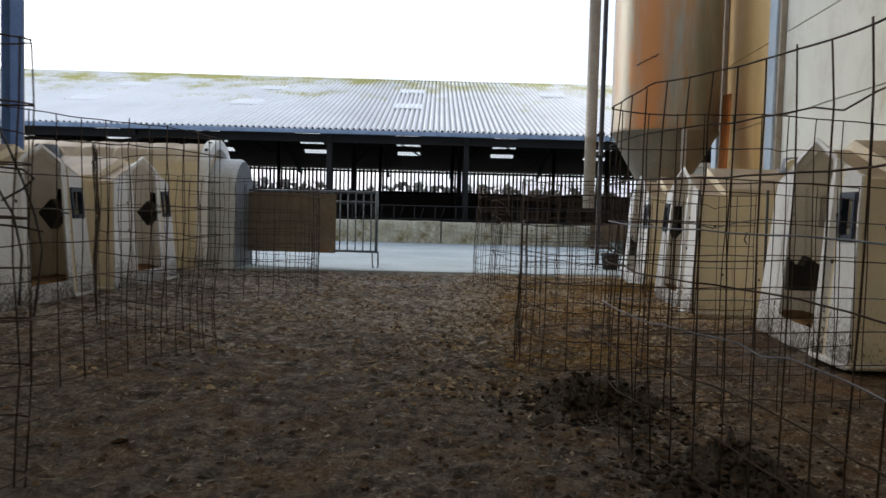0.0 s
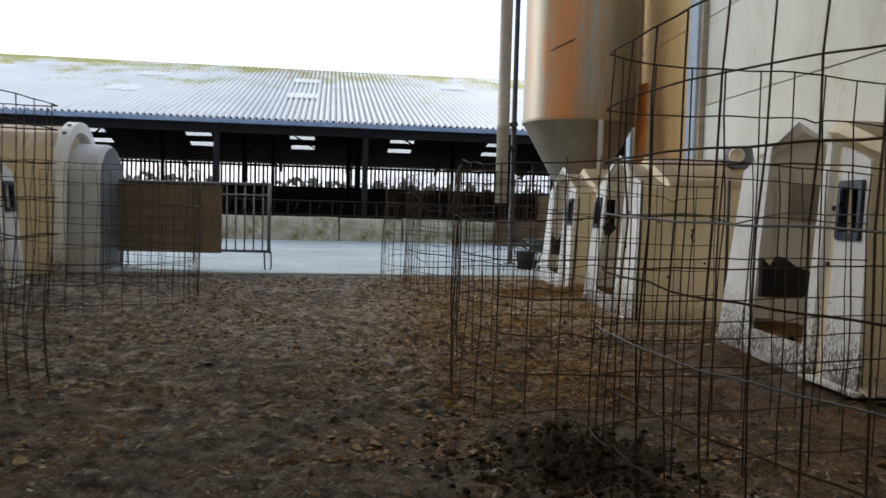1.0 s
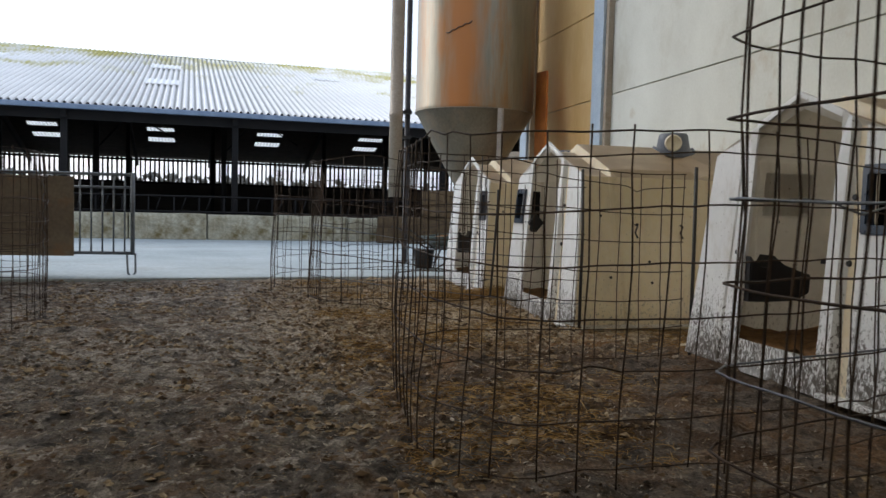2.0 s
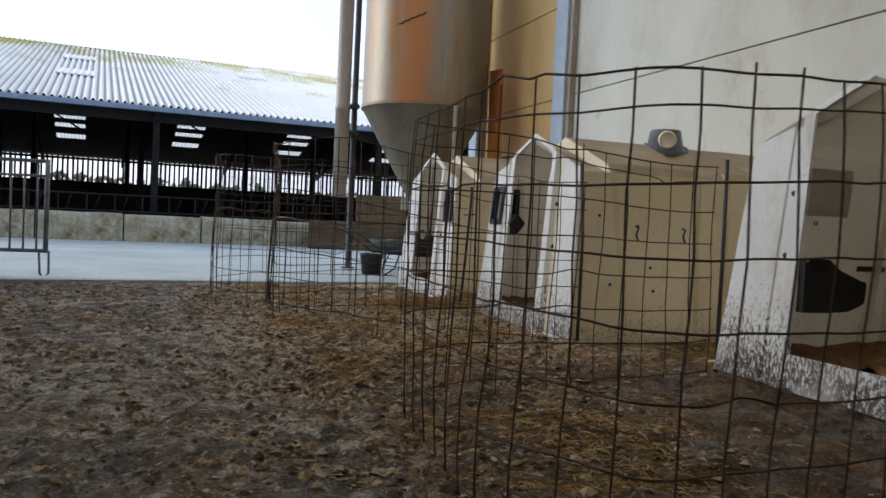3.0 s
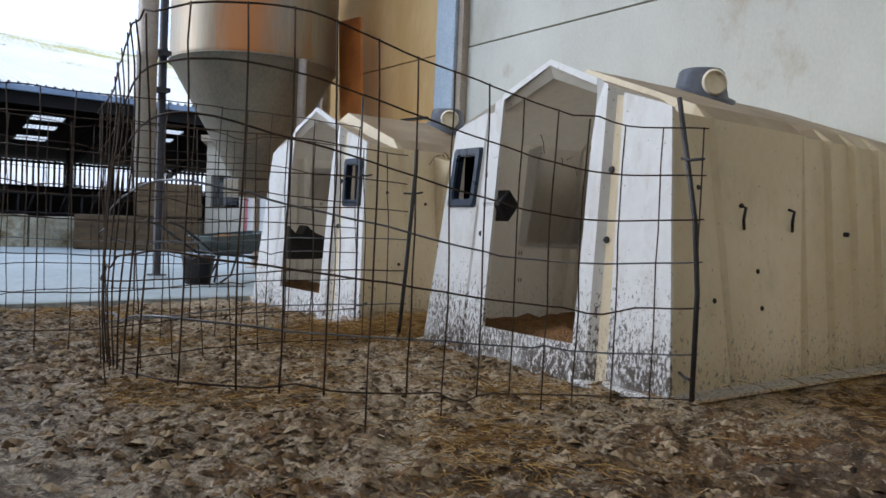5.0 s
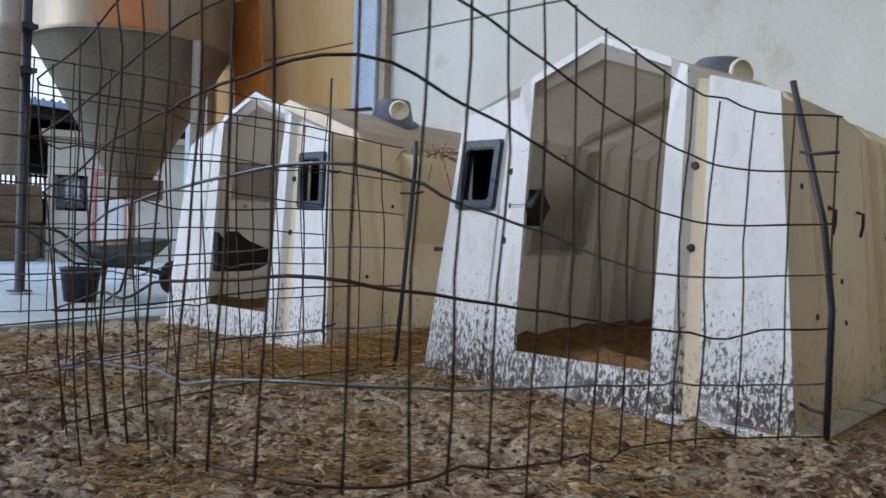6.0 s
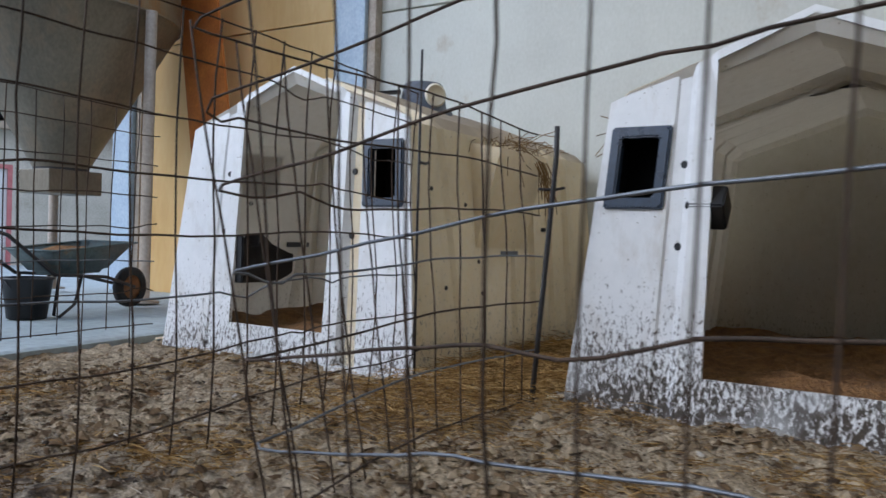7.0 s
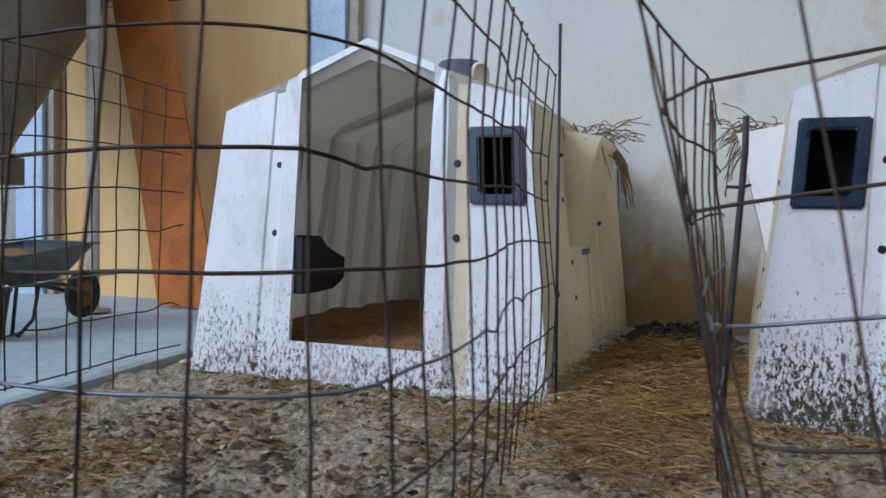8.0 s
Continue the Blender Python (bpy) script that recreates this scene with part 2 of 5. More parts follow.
def hutch_plastic(name, a, b_, through_share, splash=0.41, roof_dirt=False):
    """Aged white polyethylene, with mud splashed on the lower part."""
    m = surface(name, a, b_, 1.6, 0.42, bump=0.03, fine=25, stain=(0.46, 0.33, 0.18), stain_scale=2.0, stain_edge=(0.66, 0.95))
    n, l = m.node_tree.nodes, m.node_tree.links
    p = n["Principled BSDF"]
    p.inputs["Subsurface Weight"].default_value = 0.0
    old = p.inputs["Base Color"].links[0].from_socket
    co = n.new("ShaderNodeTexCoord")
    sep = n.new("ShaderNodeSeparateXYZ")
    l.new(co.outputs["Object"], sep.inputs[0])
    t = n.new("ShaderNodeTexNoise")
    t.inputs["Scale"].default_value, t.inputs["Detail"].default_value, t.inputs["Roughness"].default_value = 62, 6, 0.78
    mpp = n.new("ShaderNodeMapping")
    mpp.inputs["Scale"].default_value = (1, 1.15, 0.55)
    l.new(co.outputs["Object"], mpp.inputs[0])
    l.new(mpp.outputs[0], t.inputs[0])
    # the threshold of the splashes rises with height
    h = n.new("ShaderNodeMapRange")
    h.inputs[1].default_value, h.inputs[2].default_value = 0.0, 0.70
    h.inputs[3].default_value, h.inputs[4].default_value = splash, 0.68
    l.new(sep.outputs["Z"], h.inputs[0])
    s = n.new("ShaderNodeMath")
    s.operation = 'SUBTRACT'
    l.new(t.outputs[0], s.inputs[0])
    l.new(h.outputs[0], s.inputs[1])
    k = n.new("ShaderNodeMapRange")
    k.inputs[1].default_value, k.inputs[2].default_value = 0.0, 0.05
    l.new(s.outputs[0], k.inputs[0])
    big = n.new("ShaderNodeTexNoise")
    big.inputs["Scale"].default_value, big.inputs["Detail"].default_value = 2.5, 3
    l.new(co.outputs["Object"], big.inputs[0])
    bm2 = n.new("ShaderNodeMapRange")
    bm2.inputs[1].default_value, bm2.inputs[2].default_value = 0.30, 0.48
    l.new(big.outputs[0], bm2.inputs[0])
    mu = n.new("ShaderNodeMath")
    mu.operation = 'MULTIPLY'
    l.new(k.outputs[0], mu.inputs[0])
    l.new(bm2.outputs[0], mu.inputs[1])
    g = n.new("ShaderNodeMix")
    g.data_type = 'RGBA'
    g.inputs[7].default_value = (0.078, 0.062, 0.050, 1)
    runs = n.new("ShaderNodeTexNoise")
    runs.inputs["Scale"].default_value, runs.inputs["Detail"].default_value, runs.inputs["Roughness"].default_value = 7, 7, 0.7
    mr = n.new("ShaderNodeMapping")
    mr.inputs["Scale"].default_value = (1.3, 1.3, 0.5)
    l.new(co.outputs["Object"], mr.inputs[0])
    l.new(mr.outputs[0], runs.inputs[0])
    rr_ = n.new("ShaderNodeMapRange")
    rr_.inputs[1].default_value, rr_.inputs[2].default_value, rr_.inputs[4].default_value = 0.52, 0.80, 0.5
    l.new(runs.outputs[0], rr_.inputs[0])
    gr = n.new("ShaderNodeMix")
    gr.data_type = 'RGBA'
    gr.inputs[7].default_value = (0.40, 0.33, 0.235, 1)
    l.new(rr_.outputs[0], gr.inputs[0])
    l.new(old, gr.inputs[6])
    dots = n.new("ShaderNodeTexNoise")
    dots.inputs["Scale"].default_value, dots.inputs["Detail"].default_value = 60, 3
    l.new(co.outputs["Object"], dots.inputs[0])
    dr = n.new("ShaderNodeMapRange")
    dr.inputs[1].default_value, dr.inputs[2].default_value = 0.69, 0.73
    l.new(dots.outputs[0], dr.inputs[0])
    gd = n.new("ShaderNodeMix")
    gd.data_type = 'RGBA'
    gd.inputs[7].default_value = (0.20, 0.16, 0.12, 1)
    l.new(dr.outputs[0], gd.inputs[0])
    l.new(gr.outputs[2], gd.inputs[6])
    old = gd.outputs[2]
    l.new(mu.outputs[0], g.inputs[0])
    l.new(old, g.inputs[6])
    l.new(g.outputs[2], p.inputs["Base Color"])
    if roof_dirt:
        # brown dust and lichen lying on whatever faces upward
        geo = n.new("ShaderNodeNewGeometry")
        up = n.new("ShaderNodeSeparateXYZ")
        l.new(geo.outputs["True Normal"], up.inputs[0])
        lie = n.new("ShaderNodeMapRange")
        lie.inputs[1].default_value, lie.inputs[2].default_value = 0.45, 0.75
        l.new(up.outputs[2], lie.inputs[0])
        patchy = n.new("ShaderNodeMapRange")
        patchy.inputs[1].default_value, patchy.inputs[2].default_value, patchy.inputs[3].default_value = 0.30, 0.55, 0.45
        l.new(big.outputs[0], patchy.inputs[0])
        much = n.new("ShaderNodeMath")
        much.operation = 'MULTIPLY'
        l.new(lie.outputs[0], much.inputs[0])
        l.new(patchy.outputs[0], much.inputs[1])
        gt = n.new("ShaderNodeMix")
        gt.data_type = 'RGBA'
        gt.inputs[7].default_value = (0.30, 0.205, 0.115, 1)
        l.new(much.outputs[0], gt.inputs[0])
        l.new(g.outputs[2], gt.inputs[6])
        l.new(gt.outputs[2], p.inputs["Base Color"])
    # the shell lets a little daylight through
    tr = n.new("ShaderNodeBsdfTranslucent")
    tr.inputs[0].default_value = (0.86, 0.82, 0.74, 1)
    mx = n.new("ShaderNodeMixShader")
    mx.inputs[0].default_value = through_share
    l.new(p.outputs[0], mx.inputs[1])
    l.new(tr.outputs[0], mx.inputs[2])
    l.new(mx.outputs[0], n["Material Output"].inputs[0])
    return m


M_HUTCH = hutch_plastic("hutch_plastic", (0.78, 0.785, 0.785), (0.86, 0.865, 0.865), 0.10)
M_HUTCH_CLEAN = hutch_plastic("cleaner_hutch_plastic", (0.78, 0.785, 0.785), (0.86, 0.865, 0.865), 0.10, 0.475)
M_HATCH_LIT = hutch_plastic("lit_hatch_plastic", (0.82, 0.83, 0.83), (0.88, 0.89, 0.89), 0.25, 0.60)
# greyer copy for the inside faces, the cool light there put into the colour
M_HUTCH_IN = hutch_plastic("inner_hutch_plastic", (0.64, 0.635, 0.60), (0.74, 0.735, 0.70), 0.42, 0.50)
# tan copy of the front's plastic: yellowing and warm side light in one colour
M_HUTCH_BODY = hutch_plastic("tan_hutch_plastic", (0.84, 0.71, 0.475), (0.91, 0.80, 0.585), 0.34, 0.52, True)


def silo_skin():
    """Weathered pale shell with rust running down from the bolts."""
    m = surface("silo_skin", (0.155, 0.130, 0.080), (0.26, 0.225, 0.155), 2.0, 0.48, 0.45, bump=0.03, fine=18, stain=(0.27, 0.120, 0.024), stain_scale=2.6, stain_edge=(0.46, 0.64), stretch=(1.3, 1.3, 0.16), grain=0.25)
    n, l = m.node_tree.nodes, m.node_tree.links
    p = n["Principled BSDF"]
    old = p.inputs["Base Color"].links[0].from_socket
    co = n.new("ShaderNodeTexCoord")
    # one broad rust run below a crack in the shell
    off = n.new("ShaderNodeVectorMath")
    off.operation = 'DISTANCE'
    flat = n.new("ShaderNodeVectorMath")
    flat.operation = 'MULTIPLY'
    flat.inputs[1].default_value = (1, 1, 0)
    l.new(co.outputs["Object"], flat.inputs[0])
    l.new(flat.outputs[0], off.inputs[0])
    off.inputs[1].default_value = (-0.45, -0.82, 0)
    t = n.new("ShaderNodeTexNoise")
    t.inputs["Scale"].default_value, t.inputs["Detail"].default_value = 3.0, 6
    mp = n.new("ShaderNodeMapping")
    mp.inputs["Scale"].default_value = (2.5, 2.5, 0.5)
    l.new(co.outputs["Object"], mp.inputs[0])
    l.new(mp.outputs[0], t.inputs[0])
    s = n.new("ShaderNodeMath")
    s.operation = 'MULTIPLY_ADD'
    l.new(t.outputs[0], s.inputs[0])
    s.inputs[1].default_value = 0.42
    l.new(off.outputs["Value"], s.inputs[2])
    k = n.new("ShaderNodeMapRange")
    k.inputs[1].default_value, k.inputs[2].default_value, k.inputs[3].default_value, k.inputs[4].default_value = 0.30, 0.62, 0.95, 0.0
    l.new(s.outputs[0], k.inputs[0])
    g = n.new("ShaderNodeMix")
    g.data_type = 'RGBA'
    g.inputs[7].default_value = (0.36, 0.125, 0.015, 1)
    l.new(k.outputs[0], g.inputs[0])
    l.new(old, g.inputs[6])
    l.new(g.outputs[2], p.inputs["Base Color"])
    p.inputs["Coat Weight"].default_value, p.inputs["Coat Roughness"].default_value = 0.22, 0.35
    return m


M_SILO = silo_skin()
M_WALL_OCHRE = surface("ochre_wall_concrete", (0.70, 0.435, 0.155), (0.80, 0.58, 0.285), 0.9, 0.85, bump=0.06, fine=24, stain=(0.56, 0.31, 0.09), stain_scale=0.8, stain_edge=(0.52, 0.82), stretch=(1, 1, 0.3), grain=0.12)
M_CONE = surface("silo_cone", (0.15, 0.127, 0.091), (0.24, 0.208, 0.152), 2.0, 0.5, 0.25, bump=0.05, stain=(0.28, 0.20, 0.12), stain_scale=2.5, stain_edge=(0.52, 0.78), stretch=(1, 1, 0.5))


def soil():
    """Trodden yard earth: dark dung, flakes of litter and paler dry crust."""
    m = bpy.data.materials.new("yard_soil")
    m.use_nodes = True
    n, l = m.node_tree.nodes, m.node_tree.links
    p = n["Principled BSDF"]
    co = n.new("ShaderNodeTexCoord")

    def noise_tex(scale, detail=5, rough=0.6):
        t = n.new("ShaderNodeTexNoise")
        t.inputs["Scale"].default_value, t.inputs["Detail"].default_value, t.inputs["Roughness"].default_value = scale, detail, rough
        l.new(co.outputs["Object"], t.inputs[0])
        return t

    def ramp(src, lo, hi):
        r = n.new("ShaderNodeMapRange")
        r.inputs[1].default_value, r.inputs[2].default_value = lo, hi
        l.new(src, r.inputs[0])
        return r.outputs[0]

    def mix(fac, a, b):
        g = n.new("ShaderNodeMix")
        g.data_type = 'RGBA'
        for sock, val in ((0, fac), (6, a), (7, b)):
            if isinstance(val, tuple):
                g.inputs[sock].default_value = (*val, 1)
            else:
                l.new(val, g.inputs[sock])
        return g.outputs[2]

    big = noise_tex(0.9, 4, 0.6)
    lump = noise_tex(15, 6, 0.72)
    fine_ = noise_tex(48, 4, 0.7)
    # chips of trodden litter, each with a tone of its own
    warp = n.new("ShaderNodeVectorMath")
    warp.operation = 'MULTIPLY_ADD'
    l.new(noise_tex(22, 3, 0.6).outputs["Color"], warp.inputs[0])
    warp.inputs[1].default_value = (0.05, 0.05, 0.05)
    l.new(co.outputs["Object"], warp.inputs[2])
    cells = n.new("ShaderNodeTexVoronoi")
    cells.inputs["Scale"].default_value = 60
    l.new(warp.outputs[0], cells.inputs["Vector"])
    tone = n.new("ShaderNodeSeparateColor")
    l.new(cells.outputs["Color"], tone.inputs[0])
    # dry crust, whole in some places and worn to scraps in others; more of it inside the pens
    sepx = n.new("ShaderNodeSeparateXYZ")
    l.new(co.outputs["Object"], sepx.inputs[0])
    pens = n.new("ShaderNodeMath")
    pens.operation = 'MULTIPLY'
    l.new(ramp(sepx.outputs[0], 0.2, 1.5), pens.inputs[0])
    l.new(ramp(sepx.outputs[1], 5.6, 8.6), pens.inputs[1])
    near = n.new("ShaderNodeMath")
    near.operation = 'MULTIPLY'
    l.new(ramp(sepx.outputs[0], 1.3, 3.6), near.inputs[0])
    l.new(ramp(sepx.outputs[1], 6.6, 4.2), near.inputs[1])
    far_pens, pens = pens, n.new("ShaderNodeMath")
    pens.operation = 'MAXIMUM'
    l.new(far_pens.outputs[0], pens.inputs[0])
    l.new(near.outputs[0], pens.inputs[1])

    # wet dung trodden in along the near pens
    wetm = n.new("ShaderNodeMath")
    wetm.operation = 'MULTIPLY'
    l.new(ramp(sepx.outputs[0], 0.7, 1.5), wetm.inputs[0])
    l.new(ramp(sepx.outputs[1], 8.3, 7.0), wetm.inputs[1])
    wetn = n.new("ShaderNodeMath")
    wetn.operation = 'MULTIPLY'
    l.new(wetm.outputs[0], wetn.inputs[0])
    l.new(ramp(sepx.outputs[1], 4.3, 5.3), wetn.inputs[1])
    wet = wetn.outputs[0]

    def add(a, fa, b_):
        q = n.new("ShaderNodeMath")
        q.operation = 'MULTIPLY_ADD'
        l.new(a, q.inputs[0])
        q.inputs[1].default_value = fa
        if isinstance(b_, float):
            q.inputs[2].default_value = b_
        else:
            l.new(b_, q.inputs[2])
        return q.outputs[0]

    pale = mix(pens.outputs[0], mix(ramp(fine_.outputs[0], 0.38, 0.62), (0.22, 0.19, 0.157), (0.41, 0.365, 0.312)), mix(ramp(fine_.outputs[0], 0.38, 0.62), (0.35, 0.268, 0.172), (0.56, 0.45, 0.31)))
    aisle = mix(ramp(noise_tex(9, 7, 0.75).outputs[0], 0.38, 0.60), (0.036, 0.029, 0.023), (0.185, 0.156, 0.128))
    straw_brown = mix(ramp(noise_tex(9, 7, 0.75).outputs[0], 0.38, 0.60), (0.045, 0.029, 0.017), (0.165, 0.105, 0.055))
    brown = mix(pens.outputs[0], aisle, straw_brown)
    warm = n.new("ShaderNodeMath")
    warm.operation = 'MULTIPLY'
    l.new(ramp(noise_tex(2.4, 6, 0.70).outputs[0], 0.49, 0.60), warm.inputs[0])
    l.new(add(pens.outputs[0], 0.65, 0.30), warm.inputs[1])
    brown = mix(warm.outputs[0], brown, (0.225, 0.115, 0.042))
    # the last ramp pales the soil beyond y 3.4: brighter light put into colour
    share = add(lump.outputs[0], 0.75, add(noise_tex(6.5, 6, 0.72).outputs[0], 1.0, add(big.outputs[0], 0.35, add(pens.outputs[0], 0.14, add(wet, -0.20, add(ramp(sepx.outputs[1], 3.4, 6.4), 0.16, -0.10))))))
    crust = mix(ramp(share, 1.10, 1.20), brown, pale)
    straw = n.new("ShaderNodeMath")
    straw.operation = 'MULTIPLY'
    l.new(ramp(add(noise_tex(1.7, 6, 0.68).outputs[0], 1.0, add(noise_tex(19, 5, 0.7).outputs[0], 0.35, 0.0)), 0.70, 0.78), straw.inputs[0])
    l.new(add(pens.outputs[0], 0.8, 0.0), straw.inputs[1])
    crust = mix(straw.outputs[0], crust, mix(ramp(noise_tex(26, 5, 0.7).outputs[0], 0.38, 0.60), (0.055, 0.031, 0.012), (0.29, 0.168, 0.062)))
    flakes = mix(ramp(noise_tex(30, 7, 0.78).outputs[0], 0.585, 0.65), crust, mix(pens.outputs[0], (0.36, 0.315, 0.265), (0.42, 0.32, 0.20)))
    specks = mix(ramp(noise_tex(30, 6, 0.75).outputs["Color"], 0.60, 0.67), flakes, (0.03, 0.02, 0.012))
    patch = mix(ramp(add(wet, 0.10, noise_tex(2.6, 6, 0.72).outputs[0]), 0.61, 0.70), specks, (0.075, 0.043, 0.021))
    # every chip and grain a little lighter or darker
    grain_ = n.new("ShaderNodeMapRange")
    grain_.inputs[1].default_value, grain_.inputs[2].default_value, grain_.inputs[3].default_value, grain_.inputs[4].default_value = 0.3, 0.7, 0.52, 1.42
    l.new(noise_tex(85, 4, 0.75).outputs[0], grain_.inputs[0])
    cellv = n.new("ShaderNodeMapRange")
    cellv.inputs[3].default_value, cellv.inputs[4].default_value = 0.82, 1.15
    l.new(tone.outputs[0], cellv.inputs[0])
    both = n.new("ShaderNodeMath")
    both.operation = 'MULTIPLY'
    l.new(grain_.outputs[0], both.inputs[0])
    l.new(cellv.outputs[0], both.inputs[1])
    shade = n.new("ShaderNodeHueSaturation")
    l.new(both.outputs[0], shade.inputs["Value"])
    l.new(patch, shade.inputs["Color"])
    dung = shade.outputs[0]
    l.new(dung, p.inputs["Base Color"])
    p.inputs["Roughness"].default_value = 0.9
    p.inputs["Specular IOR Level"].default_value = 0.25
    h1 = n.new("ShaderNodeMath")
    h1.operation = 'MULTIPLY_ADD'
    l.new(fine_.outputs[0], h1.inputs[0])
    h1.inputs[1].default_value = 0.45
    l.new(add(tone.outputs[0], 0.22, lump.outputs[0]), h1.inputs[2])
    b = n.new("ShaderNodeBump")
    b.inputs["Strength"].default_value, b.inputs["Distance"].default_value = 0.9, 0.055
    l.new(h1.outputs[0], b.inputs["Height"])
    l.new(b.outputs[0], p.inputs["Normal"])
    return m


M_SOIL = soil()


def scraps(name, colours, rough=0.92, bump=0.4, fine=70):
    """Loose bits, every one with a tone of its own."""
    m = bpy.data.materials.new(name)
    m.use_nodes = True
    n, l = m.node_tree.nodes, m.node_tree.links
    p = n["Principled BSDF"]
    geo = n.new("ShaderNodeNewGeometry")
    r = n.new("ShaderNodeValToRGB")
    while len(r.color_ramp.elements) < len(colours):
        r.color_ramp.elements.new(0.5)
    for k, c in enumerate(colours):
        r.color_ramp.elements[k].position = k / (len(colours) - 1)
        r.color_ramp.elements[k].color = (*c, 1)
    l.new(geo.outputs["Random Per Island"], r.inputs[0])
    co = n.new("ShaderNodeTexCoord")
    t = n.new("ShaderNodeTexNoise")
    t.inputs["Scale"].default_value, t.inputs["Detail"].default_value = fine, 4
    l.new(co.outputs["Object"], t.inputs[0])
    g = n.new("ShaderNodeMix")
    g.data_type, g.blend_type = 'RGBA', 'OVERLAY'
    g.inputs[0].default_value = 0.5
    l.new(r.outputs[0], g.inputs[6])
    l.new(t.outputs[0], g.inputs[7])
    l.new(g.outputs[2], p.inputs["Base Color"])
    p.inputs["Roughness"].default_value = rough
    p.inputs["Specular IOR Level"].default_value = 0.2
    b = n.new("ShaderNodeBump")
    b.inputs["Strength"].default_value, b.inputs["Distance"].default_value = bump, 0.01
    l.new(t.outputs[0], b.inputs["Height"])
    l.new(b.outputs[0], p.inputs["Normal"])
    return m


M_LITTER = scraps("litter", ((0.04, 0.028, 0.019), (0.13, 0.096, 0.066), (0.24, 0.20, 0.155), (0.42, 0.375, 0.315)))
M_CLOD = scraps("clod", ((0.02, 0.014, 0.009), (0.055, 0.035, 0.02), (0.12, 0.075, 0.04), (0.20, 0.135, 0.075)))
M_DUNG = scraps("dung", ((0.012, 0.009, 0.006), (0.035, 0.024, 0.016), (0.08, 0.055, 0.034)))
M_DUNGHEAP = surface("dung_heap", (0.022, 0.017, 0.012), (0.075, 0.057, 0.040), 14, 0.85, bump=0.9, fine=70, stain=(0.13, 0.095, 0.06), stain_scale=22, stain_edge=(0.60, 0.68), bump_dist=0.02)
M_CHAFF = scraps("chaff", ((0.11, 0.07, 0.034), (0.24, 0.175, 0.105), (0.37, 0.305, 0.215), (0.56, 0.50, 0.40)))
M_HAYLOOSE = scraps("loose_hay", ((0.090, 0.046, 0.012), (0.28, 0.160, 0.047), (0.52, 0.350, 0.145)))
M_CRUMB = scraps("bedding_crumb", ((0.055, 0.034, 0.019), (0.15, 0.096, 0.050), (0.25, 0.186, 0.115), (0.38, 0.30, 0.20)))
M_HEDGE = surface("far_hedge", (0.10, 0.10, 0.085), (0.20, 0.19, 0.165), 0.8, 0.95, bump=0.5, fine=3)

# ---- building helpers ----


def mesh_object(name, verts, faces, material, parent=None, label="", smooth=False):
    me = bpy.data.meshes.new(name)
    me.from_pydata([tuple(v) for v in verts], [], faces)
    me.validate()
    me.update()
    me.materials.append(material)
    if smooth:
        me.polygons.foreach_set("use_smooth", [True] * len(me.polygons))
    ob = new(name, me)
    if parent:
        ob.parent = parent
    if label:
        tagged(ob, label)
    return ob


def part(name, bm, material, parent, label="", smooth=False):
    me = bpy.data.meshes.new(name)
    bmesh.ops.recalc_face_normals(bm, faces=bm.faces)
    bm.to_mesh(me)
    bm.free()
    me.materials.append(material)
    if smooth:
        me.polygons.foreach_set("use_smooth", [True] * len(me.polygons))
    ob = new(name, me)
    if parent:
        ob.parent = parent
    if label:
        tagged(ob, label)
    return ob


def empty(name, m=None):
    ob = new(name)
    ob.empty_display_size = 0.1
    if m is not None:
        ob.matrix_world = m
    return ob


def box(bm, x0, y0, z0, x1, y1, z1, bevel=0.0, m=None):
    r = bmesh.ops.create_cube(bm, size=1.0)
    vs = r["verts"]
    bmesh.ops.scale(bm, vec=(x1 - x0, y1 - y0, z1 - z0), verts=vs)
    bmesh.ops.translate(bm, vec=((x0 + x1) / 2, (y0 + y1) / 2, (z0 + z1) / 2), verts=vs)
    if m is not None:
        bmesh.ops.transform(bm, matrix=m, verts=vs)
    if bevel:
        es = {e for v in vs for e in v.link_edges}
        bmesh.ops.bevel(bm, geom=list(es), offset=bevel, segments=2, affect='EDGES', profile=0.6)


def prism(bm, outline, thickness, m=None):
    """A flat polygon of (a, b) in the y, z plane, given depth along +x."""
    a = [bm.verts.new((0, p[0], p[1])) for p in outline]
    b = [bm.verts.new((thickness, p[0], p[1])) for p in outline]
    bm.faces.new(a)
    bm.faces.new(b[::-1])
    for i in range(len(a)):
        j = (i + 1) % len(a)
        bm.faces.new((a[i], b[i], b[j], a[j]))
    if m is not None:
        bmesh.ops.transform(bm, matrix=m, verts=a + b)


def tube_data(path, radius, sides=6, base=0, close=True):
    """Vertices and faces of a tube along a path of points."""
    pts = [Vector(p) for p in path]
    verts, faces = [], []
    up = Vector((0, 0, 1))
    ref = None
    for i, p in enumerate(pts):
        d = (pts[min(i + 1, len(pts) - 1)] - pts[max(i - 1, 0)]).normalized()
        if ref is None:
            ref = up if abs(d.z) < 0.9 else Vector((1, 0, 0))
        s = d.cross(ref)
        if s.length < 1e-4:
            s = d.cross(Vector((0, 1, 0)))
        s.normalize()
        ref = s.cross(d).normalized()
        rad = radius[i] if isinstance(radius, (list, tuple)) else radius
        for k in range(sides):
            a = 2 * math.pi * k / sides
            verts.append(p + s * (rad * math.cos(a)) + ref * (rad * math.sin(a)))
    for i in range(len(pts) - 1):
        for k in range(sides):
            j = (k + 1) % sides
            faces.append((base + i * sides + k, base + i * sides + j, base + (i + 1) * sides + j, base + (i + 1) * sides + k))
